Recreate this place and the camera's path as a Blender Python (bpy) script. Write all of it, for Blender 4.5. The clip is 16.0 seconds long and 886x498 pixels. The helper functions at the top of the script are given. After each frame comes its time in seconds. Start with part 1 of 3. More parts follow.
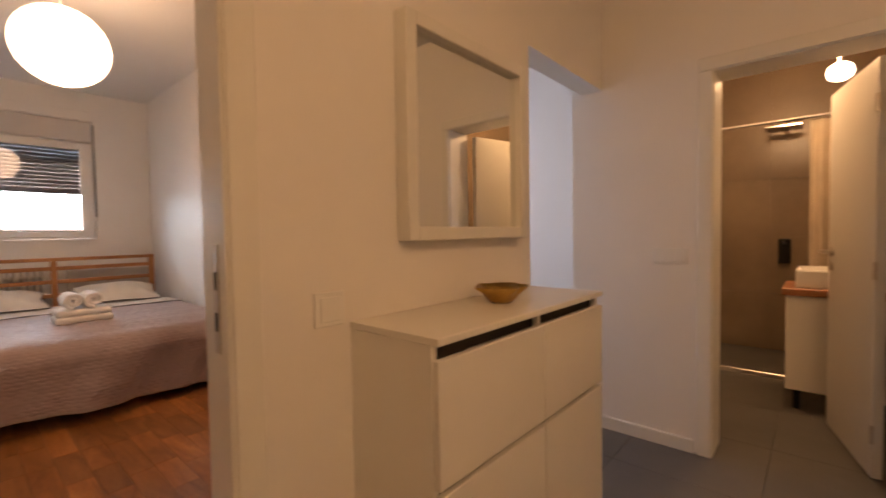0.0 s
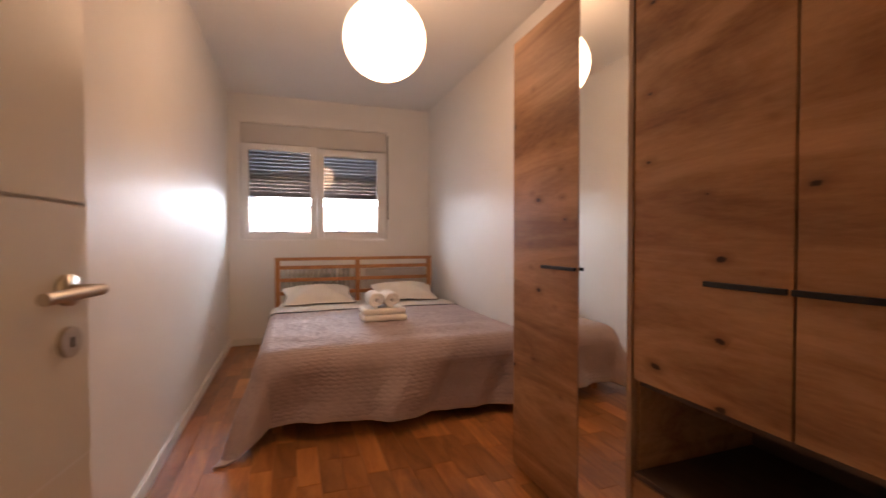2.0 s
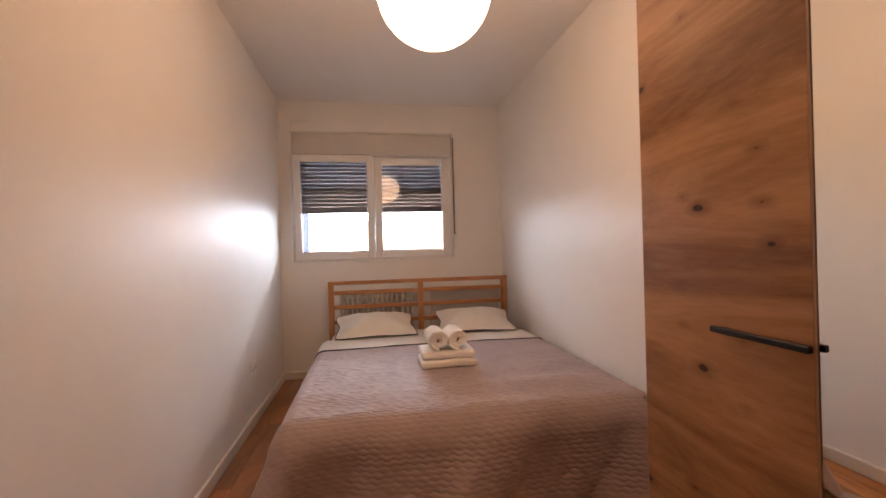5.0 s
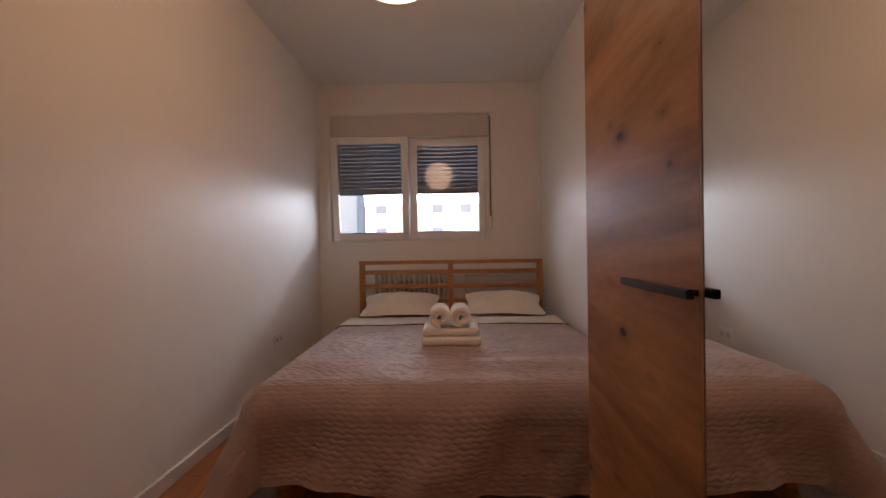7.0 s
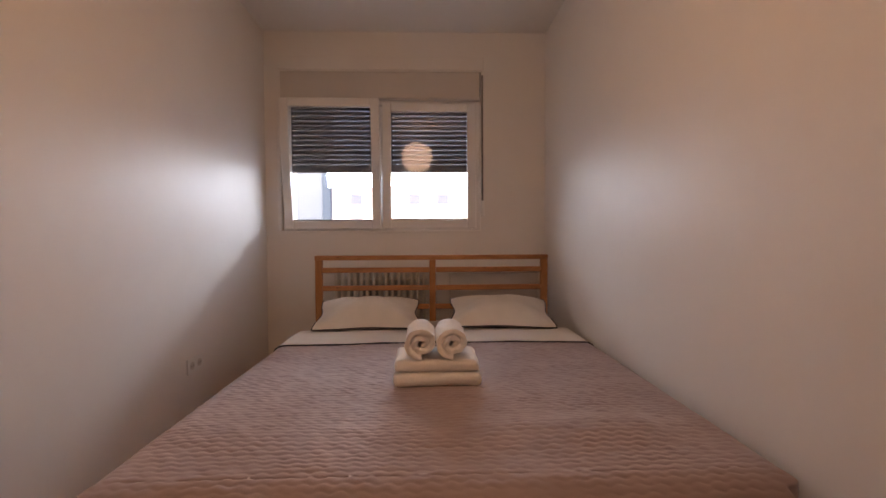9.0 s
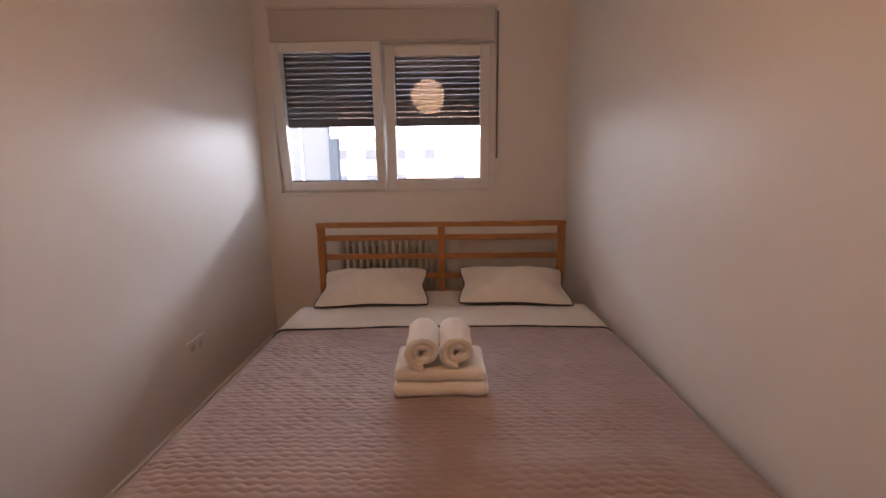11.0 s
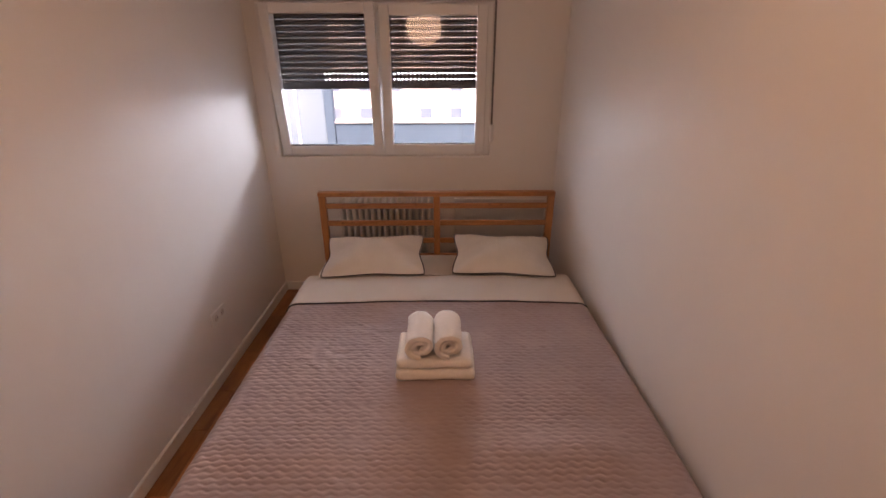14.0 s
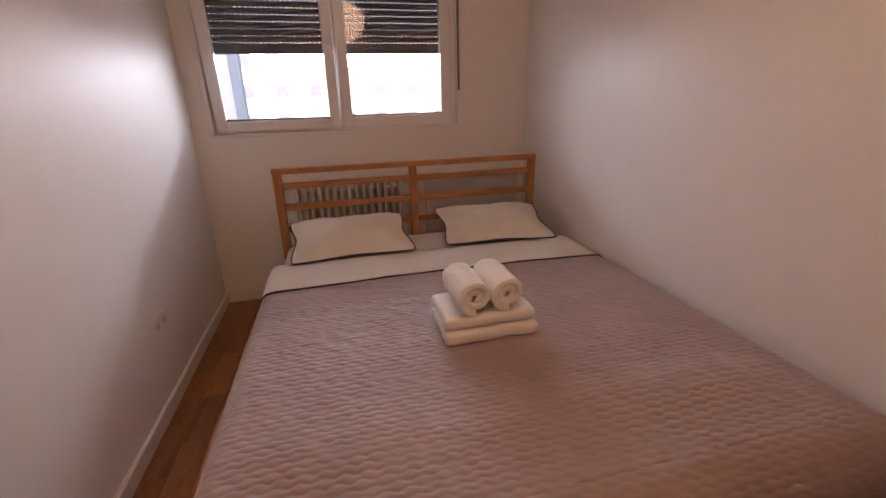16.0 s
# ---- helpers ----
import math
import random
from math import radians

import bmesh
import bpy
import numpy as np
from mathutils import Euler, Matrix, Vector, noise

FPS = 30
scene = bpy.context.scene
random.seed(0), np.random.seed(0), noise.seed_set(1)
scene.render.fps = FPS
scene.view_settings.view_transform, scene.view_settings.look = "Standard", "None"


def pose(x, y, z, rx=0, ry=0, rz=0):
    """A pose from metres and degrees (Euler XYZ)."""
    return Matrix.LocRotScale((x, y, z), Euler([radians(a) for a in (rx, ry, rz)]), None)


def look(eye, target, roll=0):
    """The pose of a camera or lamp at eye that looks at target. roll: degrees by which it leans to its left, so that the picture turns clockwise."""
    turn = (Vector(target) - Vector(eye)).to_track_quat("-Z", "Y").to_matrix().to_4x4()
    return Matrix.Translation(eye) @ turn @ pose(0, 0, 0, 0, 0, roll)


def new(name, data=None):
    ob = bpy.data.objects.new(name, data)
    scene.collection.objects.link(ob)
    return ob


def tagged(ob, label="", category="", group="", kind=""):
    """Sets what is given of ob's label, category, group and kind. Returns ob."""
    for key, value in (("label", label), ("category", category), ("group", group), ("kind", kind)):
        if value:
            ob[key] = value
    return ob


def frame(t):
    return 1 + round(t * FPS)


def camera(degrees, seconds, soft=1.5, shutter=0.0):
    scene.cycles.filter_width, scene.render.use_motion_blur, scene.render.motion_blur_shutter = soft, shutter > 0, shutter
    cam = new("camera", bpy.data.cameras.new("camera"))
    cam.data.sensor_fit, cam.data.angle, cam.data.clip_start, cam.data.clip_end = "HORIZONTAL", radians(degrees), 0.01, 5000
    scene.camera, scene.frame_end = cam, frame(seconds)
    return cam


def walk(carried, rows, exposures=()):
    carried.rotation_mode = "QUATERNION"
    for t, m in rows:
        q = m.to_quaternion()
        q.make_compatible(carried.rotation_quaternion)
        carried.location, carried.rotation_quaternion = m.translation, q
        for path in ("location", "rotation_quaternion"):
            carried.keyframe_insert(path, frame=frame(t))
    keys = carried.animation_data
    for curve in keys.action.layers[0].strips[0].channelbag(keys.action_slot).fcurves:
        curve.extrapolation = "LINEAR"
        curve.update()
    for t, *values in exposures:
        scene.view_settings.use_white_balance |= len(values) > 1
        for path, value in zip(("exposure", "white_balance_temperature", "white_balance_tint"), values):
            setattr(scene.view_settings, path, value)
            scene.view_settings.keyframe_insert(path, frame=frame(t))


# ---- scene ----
cam = camera(91.9, 16.0, soft=1.6, shutter=0.3)
PATH = [
    (0, (0.561, 0.081, 1.136), (2.062, 1.4, 1.063), -0.9),
    (0.5, (0.509, 0.233, 1.153), (1.634, 1.884, 1.065), -0.7),
    (1, (0.535, 0.501, 1.143), (1.029, 2.438, 1.074), -0.7),
    (1.5, (0.505, 0.797, 1.126), (0.701, 2.786, 1.065), -0.3),
    (2, (0.515, 0.995, 1.13), (1.18, 2.88, 1.09), -0.1),
    (2.5, (0.549, 1.09, 1.116), (1.552, 2.82, 1.071), -0.2),
    (3, (0.563, 1.121, 1.119), (1.675, 2.783, 1.092), -0.5),
    (3.5, (0.577, 1.209, 1.132), (1.389, 3.035, 1.05), 0.0),
    (4, (0.644, 1.418, 1.143), (1.293, 3.307, 1.044), -1.6),
    (4.5, (0.663, 1.653, 1.232), (1.161, 3.590, 1.232), -2.0),
    (7, (1.205, 1.771, 1.091), (1.164, 3.77, 1.074), -0.9),
    (7.5, (1.175, 1.867, 1.077), (1.177, 3.867, 1.082), -0.8),
    (8, (1.105, 2.094, 1.094), (1.209, 4.091, 1.105), -0.9),
    (8.5, (1.086, 2.347, 1.084), (1.284, 4.338, 1.071), -1.2),
    (9, (1.161, 2.611, 1.084), (1.23, 4.609, 1.029), -0.3),
    (11.5, (1.215, 2.844, 1.358), (1.183, 4.774, 0.836), -0.3),
    (12, (1.193, 2.816, 1.369), (1.126, 4.682, 0.652), 0.4),
    (12.5, (1.21, 2.833, 1.53), (1.251, 4.618, 0.63), -0.0),
    (13, (1.205, 2.778, 1.679), (1.176, 4.569, 0.79), -0.4),
    (13.5, (1.227, 2.753, 1.748), (1.24, 4.579, 0.931), -0.6),
    (14, (1.225, 2.759, 1.759), (1.231, 4.602, 0.982), -0.2),
    (14.5, (1.179, 2.785, 1.721), (1.233, 4.62, 0.928), 2.3),
    (15, (1.071, 2.818, 1.619), (1.225, 4.666, 0.869), 0.4),
    (15.5, (0.902, 2.844, 1.464), (1.211, 4.678, 0.729), -1.9),
    (16, (0.719, 3.013, 1.304), (1.165, 4.851, 0.653), -1.6),
]
EXPOSURES = [(t, e, k, n) for t, e, k, n in ((0, 2.76, 7250, 28), (1.5, 2.68, 7300, 32), (4, 2.9, 7350, 33), (4.6, 2.85, 7350, 33), (7, 1.80, 7500, 36), (9, 2.04, 7450, 36), (11.5, 2.0, 7500, 37), (14, 2.13, 7550, 41), (16, 2.17, 7600, 43))]
walk(cam, [(t, look(eye, target, roll)) for t, eye, target, roll in PATH], EXPOSURES)

# ---- light ----
world = bpy.data.worlds.new("overcast_sky")
scene.world = world
world.use_nodes = True
wn = world.node_tree.nodes
sky = wn.new("ShaderNodeTexSky")
sky.sky_type, sky.sun_disc = "NISHITA", False
sky.sun_elevation, sky.sun_rotation = radians(40), radians(160)
sky.air_density, sky.dust_density = 1.0, 4.0
wn["Background"].inputs["Strength"].default_value = 0.15
world.node_tree.links.new(sky.outputs["Color"], wn["Background"].inputs["Color"])


def lamp_light(name, kind, m, energy, color, **more):
    data = bpy.data.lights.new(name, kind)
    data.energy, data.color = energy, color
    ob = new(name, data)
    ob.matrix_world = m
    return data


sun = lamp_light("sun", "SUN", look((-5, -10, 12), (0, 0, 0)), 1.5, (1, 0.96, 0.9))
sun.angle = radians(20)
LANTERN_GLOW = 1.46
wds = lamp_light("window_daylight", "AREA", pose(1.35, 6.95, 1.67, -76, 0, -2), 10.2, (0.60, 0.85, 0.98))
wds.shape, wds.size, wds.size_y = "RECTANGLE", 2.4, 0.15
hl = lamp_light("hall_ceiling_bulb", "POINT", pose(0.55, -0.85, 2.3), 4.7, (1.0, 0.62, 0.28))
hl.shadow_soft_size = 0.12
bl_ = lamp_light("bathroom_bulb", "POINT", pose(3.95, 0.3, 2.2), 4.6, (1.0, 0.66, 0.32))
bl_.shadow_soft_size = 0.08
sl = lamp_light("side_room_daylight", "AREA", pose(2.9, 3.1, 1.5, -90, 0, 0), 1.2, (0.75, 0.85, 1.0))
sl.shape, sl.size, sl.size_y = "RECTANGLE", 1.0, 1.2


# ---- materials ----
def material(name, base, rough=0.5, metal=0.0, spec=0.5):
    m = bpy.data.materials.new(name)
    m.use_nodes = True
    b = m.node_tree.nodes["Principled BSDF"]
    b.inputs["Base Color"].default_value = (*base, 1)
    b.inputs["Roughness"].default_value = rough
    b.inputs["Metallic"].default_value = metal
    b.inputs["Specular IOR Level"].default_value = spec
    return m, m.node_tree, b


def coords(nt, scale=(1, 1, 1), rot=(0, 0, 0)):
    tc = nt.nodes.new("ShaderNodeTexCoord")
    mp = nt.nodes.new("ShaderNodeMapping")
    mp.inputs["Scale"].default_value = scale
    mp.inputs["Rotation"].default_value = rot
    nt.links.new(tc.outputs["Object"], mp.inputs["Vector"])
    return mp.outputs["Vector"]


def tex_noise(nt, vec, scale, detail=4, rough=0.55, distortion=0.0):
    n = nt.nodes.new("ShaderNodeTexNoise")
    n.inputs["Scale"].default_value = scale
    n.inputs["Detail"].default_value = detail
    n.inputs["Roughness"].default_value = rough
    n.inputs["Distortion"].default_value = distortion
    nt.links.new(vec, n.inputs["Vector"])
    return n.outputs["Fac"]


def ramp(nt, fac, stops):
    r = nt.nodes.new("ShaderNodeValToRGB")
    e = r.color_ramp.elements
    while len(e) < len(stops):
        e.new(0.5)
    for k, (p, c) in zip(e, stops):
        k.position, k.color = p, (*c, 1)
    nt.links.new(fac, r.inputs["Fac"])
    return r.outputs["Color"]


def blend(nt, fac, a, b, mode="MIX"):
    m = nt.nodes.new("ShaderNodeMix")
    m.data_type, m.blend_type = "RGBA", mode
    for sock, v in ((m.inputs[0], fac), (m.inputs[6], a), (m.inputs[7], b)):
        if isinstance(v, (int, float)):
            sock.default_value = v
        elif isinstance(v, tuple):
            sock.default_value = (*v, 1)
        else:
            nt.links.new(v, sock)
    return m.outputs[2]


def bumped(nt, b, height, strength, distance=0.002):
    n = nt.nodes.new("ShaderNodeBump")
    n.inputs["Strength"].default_value = strength
    n.inputs["Distance"].default_value = distance
    nt.links.new(height, n.inputs["Height"])
    nt.links.new(n.outputs["Normal"], b.inputs["Normal"])


def mottled(name, c1, c2, rough=0.5, scale=3.0, fine=120.0, bump=0.15, metal=0.0, spec=0.5, dist=0.001):
    m, nt, b = material(name, c1, rough, metal, spec)
    v = coords(nt)
    col = ramp(nt, tex_noise(nt, v, scale, 5), [(0.3, c1), (0.7, c2)])
    nt.links.new(col, b.inputs["Base Color"])
    bumped(nt, b, tex_noise(nt, v, fine, 3), bump, dist)
    return m


def wood(name, dark, mid, light, axis, size=1.0, rough=0.45, knots=1.0, random_tone=0.0, random_shift=False):
    """Grain that runs along one axis (0, 1 or 2)."""
    m, nt, b = material(name, mid, rough)
    sc = [9.0 / size] * 3
    sc[axis] = 1.5 / size
    v = coords(nt, tuple(sc))
    if random_shift:
        oi = nt.nodes.new("ShaderNodeObjectInfo")
        add = nt.nodes.new("ShaderNodeVectorMath")
        add.operation = "MULTIPLY_ADD"
        comb = nt.nodes.new("ShaderNodeCombineXYZ")
        for k in range(3):
            nt.links.new(oi.outputs["Random"], comb.inputs[k])
        nt.links.new(comb.outputs[0], add.inputs[0])
        add.inputs[1].default_value = (37, 53, 29)
        nt.links.new(v, add.inputs[2])
        v = add.outputs[0]
    broad = tex_noise(nt, v, 0.5, 6, 0.62, 1.6)
    col = ramp(nt, broad, [(0.36, dark), (0.5, mid), (0.64, light)])
    fine = tex_noise(nt, v, 7.0, 4, 0.7, 0.3)
    col = blend(nt, 0.30, col, ramp(nt, fine, [(0.3, tuple(x * 0.62 for x in mid)), (0.7, light)]))
    if knots:
        vo = nt.nodes.new("ShaderNodeTexVoronoi")
        vo.voronoi_dimensions = "2D"
        ks = [9.0 / size] * 3
        ks[axis] = 4.6 / size
        sep, comb2 = nt.nodes.new("ShaderNodeSeparateXYZ"), nt.nodes.new("ShaderNodeCombineXYZ")
        kv = coords(nt, tuple(ks))
        nt.links.new(kv, sep.inputs[0])
        nt.links.new(sep.outputs[axis], comb2.inputs[0])
        nt.links.new(sep.outputs[2], comb2.inputs[1])
        vo.inputs["Scale"].default_value = 1.0
        nt.links.new(comb2.outputs[0], vo.inputs["Vector"])
        # each knot has a size of its own, and many cells have none
        chance = nt.nodes.new("ShaderNodeSeparateXYZ")
        nt.links.new(vo.outputs["Color"], chance.inputs[0])
        small = nt.nodes.new("ShaderNodeMath")
        small.operation = "MULTIPLY_ADD"
        small.inputs[1].default_value, small.inputs[2].default_value = 0.28, -0.02
        nt.links.new(chance.outputs[0], small.inputs[0])
        warp = nt.nodes.new("ShaderNodeMath")
        warp.operation = "MULTIPLY_ADD"
        warp.inputs[1].default_value = 0.13
        nt.links.new(tex_noise(nt, kv, 5.0, 4, 0.65), warp.inputs[0])
        nt.links.new(small.outputs[0], warp.inputs[2])
        mm = nt.nodes.new("ShaderNodeMath")
        mm.operation = "ADD"
        nt.links.new(warp.outputs[0], mm.inputs[0])
        nt.links.new(vo.outputs["Distance"], mm.inputs[1])
        halo = ramp(nt, mm.outputs[0], [(0.10, (0.65, 0.65, 0.65)), (0.30, (0, 0, 0))])
        col = blend(nt, halo, col, tuple(x * 0.85 for x in dark))
        kf = ramp(nt, mm.outputs[0], [(0.105, (0.95, 0.95, 0.95)), (0.138, (0, 0, 0))])
        col = blend(nt, kf, col, tuple(x * 0.2 for x in dark))
    if random_tone:
        oi = nt.nodes.new("ShaderNodeObjectInfo")
        tone = ramp(nt, oi.outputs["Random"], [(0.0, (1 - random_tone,) * 3), (0.5, (1, 0.97, 0.94)), (1.0, (1 + random_tone, 1 + random_tone, 1 + random_tone * 0.8))])
        col = blend(nt, 1.0, col, tone, "MULTIPLY")
    nt.links.new(col, b.inputs["Base Color"])
    bumped(nt, b, fine, 0.12, 0.001)
    return m


PAINT = mottled("white_wall_paint", (0.80, 0.77, 0.73), (0.84, 0.81, 0.77), 0.5, 1.3, 260, 0.10, 0, 0.28)
CEIL = mottled("ceiling_paint", (0.80, 0.78, 0.75), (0.84, 0.82, 0.79), 0.7, 1.1, 200, 0.10)
LACQUER = mottled("white_lacquer", (0.76, 0.74, 0.69), (0.79, 0.77, 0.72), 0.32, 2.0, 90, 0.03)
SHELL = mottled("white_board", (0.78, 0.75, 0.69), (0.81, 0.78, 0.72), 0.38, 2.0, 150, 0.03)
PLASTIC = mottled("white_plastic", (0.78, 0.77, 0.74), (0.82, 0.81, 0.78), 0.3, 5.0, 200, 0.02)
PVC = mottled("window_plastic", (0.80, 0.79, 0.77), (0.84, 0.83, 0.81), 0.28, 3.0, 200, 0.02)
BOXM = mottled("shutter_box_plastic", (0.62, 0.58, 0.54), (0.66, 0.62, 0.58), 0.45, 3.0, 200, 0.03)
SHUTTER = mottled("grey_shutter", (0.045, 0.05, 0.06), (0.065, 0.07, 0.08), 0.5, 8.0, 90, 0.05)
TAPE = mottled("grey_strap", (0.16, 0.15, 0.14), (0.24, 0.22, 0.20), 0.8, 40.0, 300, 0.3)
OAK = wood("oak_board", (0.185, 0.074, 0.026), (0.34, 0.155, 0.060), (0.49, 0.255, 0.114), 1, 1.0, 0.5)
OAK.node_tree.nodes["Principled BSDF"].inputs["Specular IOR Level"].default_value = 0.2
# the oak again, darkened in colour for the shade inside the open shelf
SHADEDOAK = wood("shaded_oak_board", (0.05, 0.024, 0.011), (0.075, 0.038, 0.018), (0.10, 0.052, 0.026), 1, 1.0, 0.6, False)
OAKV = wood("oak_edge", (0.21, 0.105, 0.048), (0.33, 0.175, 0.085), (0.42, 0.23, 0.12), 2, 0.7, 0.5, False)
PINEX = wood("pine_across", (0.31, 0.115, 0.033), (0.43, 0.175, 0.055), (0.53, 0.24, 0.088), 0, 0.35, 0.42)
PINEZ = wood("pine_upright", (0.34, 0.125, 0.036), (0.46, 0.19, 0.06), (0.56, 0.26, 0.095), 2, 0.35, 0.42, False)
PARQUET = wood("oiled_parquet", (0.23, 0.076, 0.021), (0.40, 0.150, 0.043), (0.53, 0.225, 0.074), 1, 0.55, 0.30, False, 0.36, True)
JOINT = mottled("dark_joint", (0.035, 0.014, 0.006), (0.06, 0.025, 0.01), 0.8, 30, 200, 0.1)
BLACK = mottled("black_metal", (0.012, 0.011, 0.011), (0.02, 0.019, 0.018), 0.4, 10, 200, 0.05, 0.6)
STEEL = mottled("brushed_steel", (0.55, 0.50, 0.44), (0.62, 0.57, 0.50), 0.28, 30, 300, 0.05, 1.0)
CHROME = mottled("chrome", (0.75, 0.74, 0.72), (0.8, 0.79, 0.77), 0.12, 6, 100, 0.01, 1.0)
# near-black of the plinth; in holes and cabinet gaps it stands in for shade
DARK = mottled("plinth_and_gap_shade", (0.02, 0.014, 0.01), (0.04, 0.028, 0.02), 0.8, 6, 100, 0.1)
LINEN = mottled("white_linen", (0.72, 0.68, 0.62), (0.77, 0.73, 0.67), 0.85, 5, 500, 0.35, 0, 0.2)
PILLOWM = mottled("pillow_cotton", (0.74, 0.70, 0.64), (0.80, 0.76, 0.70), 0.85, 9, 350, 0.3, 0, 0.2, 0.002)
PIPING = mottled("dark_piping", (0.02, 0.016, 0.02), (0.035, 0.03, 0.035), 0.8, 40, 300, 0.2)
TERRY = mottled("white_terry", (0.86, 0.83, 0.79), (0.91, 0.88, 0.84), 0.95, 60, 380, 0.8, 0, 0.1, 0.003)
SLATE = mottled("grey_floor_tile", (0.095, 0.088, 0.08), (0.14, 0.13, 0.118), 0.42, 2.2, 60, 0.12)
TAUPE = mottled("brown_shower_tile", (0.20, 0.14, 0.09), (0.29, 0.21, 0.14), 0.3, 2.0, 40, 0.08)
WALNUT = wood("red_wood_top", (0.22, 0.07, 0.025), (0.35, 0.13, 0.05), (0.45, 0.19, 0.08), 1, 0.5, 0.35, False)
CURTAIN = mottled("beige_curtain", (0.42, 0.34, 0.25), (0.50, 0.41, 0.31), 0.7, 6, 150, 0.2)
BRASS = mottled("brass_bowl_metal", (0.42, 0.26, 0.07), (0.60, 0.40, 0.13), 0.3, 18, 60, 0.5, 1.0, 0.5, 0.003)
RADIATOR = mottled("cream_enamel", (0.62, 0.58, 0.50), (0.68, 0.64, 0.56), 0.35, 6, 120, 0.06)
FACADE = mottled("pale_plaster", (0.72, 0.70, 0.67), (0.80, 0.78, 0.75), 0.9, 0.3, 8, 0.1)
BLUEGREY = mottled("blue_grey_plaster", (0.07, 0.125, 0.175), (0.085, 0.145, 0.20), 0.9, 0.5, 8, 0.1)
SCREEN = mottled("pale_blue_panel", (0.17, 0.25, 0.30), (0.20, 0.28, 0.33), 0.5, 0.8, 20, 0.05)
ASPHALT = mottled("asphalt", (0.04, 0.04, 0.04), (0.07, 0.07, 0.07), 0.9, 0.3, 20, 0.2)
FARGLASS = mottled("dark_window_glass", (0.12, 0.18, 0.25), (0.15, 0.21, 0.28), 0.3, 1, 5, 0.02)

MIRROR = material("mirror_silver", (0.88, 0.89, 0.87), 0.015, 1.0)[0]
GLASS, gnt, gb = material("clear_glass", (1, 1, 1), 0.0)
gb.inputs["Transmission Weight"].default_value = 1.0
gb.inputs["IOR"].default_value = 1.45

QUILT, qnt, qb = material("taupe_quilt", (0.30, 0.22, 0.20), 0.66)
qv = coords(qnt)
qcol = ramp(qnt, tex_noise(qnt, qv, 4, 5), [(0.3, (0.35, 0.265, 0.26)), (0.7, (0.42, 0.325, 0.315))])
qnt.links.new(qcol, qb.inputs["Base Color"])
qb.inputs["Specular IOR Level"].default_value = 0.3
qb.inputs["Sheen Weight"].default_value = 0.25
bumped(qnt, qb, tex_noise(qnt, qv, 380, 3), 0.3, 0.001)

PAPER, pnt, pb = material("glowing_rice_paper", (0.9, 0.85, 0.75), 0.8)
pem = ramp(pnt, tex_noise(pnt, coords(pnt), 7, 4), [(0.3, (1.0, 0.68, 0.41)), (0.7, (1.0, 0.73, 0.45))])
pnt.links.new(pem, pb.inputs["Emission Color"])
pb.inputs["Emission Strength"].default_value = LANTERN_GLOW
OPAL, ont, ob_ = material("glowing_opal_glass", (0.9, 0.9, 0.85), 0.4)
ob_.inputs["Emission Color"].default_value = (1.0, 0.80, 0.52, 1)
ob_.inputs["Emission Strength"].default_value = 1.3


# ---- builders ----
def thing(name, at, label, category, group="", kind=""):
    ob = new(name)
    ob.location = at
    ob.empty_display_size = 0.05
    return tagged(ob, label, category, group, kind)


def base_of(ob):
    p = Vector((0, 0, 0))
    while ob:
        p += ob.location
        ob = ob.parent
    return p


def part(name, bm, mat, parent=None, label="", smooth=False):
    me = bpy.data.meshes.new(name)
    bmesh.ops.recalc_face_normals(bm, faces=bm.faces)
    bm.to_mesh(me)
    bm.free()
    for mm in mat if isinstance(mat, (list, tuple)) else [mat]:
        me.materials.append(mm)
    if smooth:
        me.shade_smooth()
    ob = new(name, me)
    if parent:
        ob.parent = parent
        me.transform(Matrix.Translation(-base_of(parent)))
    if label:
        ob["label"] = label
    return ob


def setting(name, bm, mat, label, smooth=False):
    return tagged(part(name, bm, mat, None, label, smooth), label, kind="structure", category=name.split("_")[0])


def bx(x0, y0, z0, x1, y1, z1, bevel=0.0, bm=None, seg=1):
    own = bmesh.new()
    bmesh.ops.create_cube(own, size=1, matrix=Matrix.Translation(((x0 + x1) / 2, (y0 + y1) / 2, (z0 + z1) / 2)) @ Matrix.Diagonal((abs(x1 - x0), abs(y1 - y0), abs(z1 - z0), 1)))
    if bevel:
        bmesh.ops.bevel(own, geom=list(own.edges), offset=bevel, segments=seg, affect="EDGES", profile=0.5)
    return joined(own, bm)


def joined(own, bm):
    if bm is None:
        return own
    me = bpy.data.meshes.new("temp")
    own.to_mesh(me)
    own.free()
    bm.from_mesh(me)
    bpy.data.meshes.remove(me)
    return bm


def rod(p, q, r0, r1=None, seg=16, bm=None):
    own = bmesh.new()
    p, q = Vector(p), Vector(q)
    turn = (q - p).to_track_quat("Z", "Y").to_matrix().to_4x4()
    bmesh.ops.create_cone(own, cap_ends=True, segments=seg, radius1=r0, radius2=r0 if r1 is None else r1, depth=(q - p).length, matrix=Matrix.Translation((p + q) / 2) @ turn)
    return joined(own, bm)


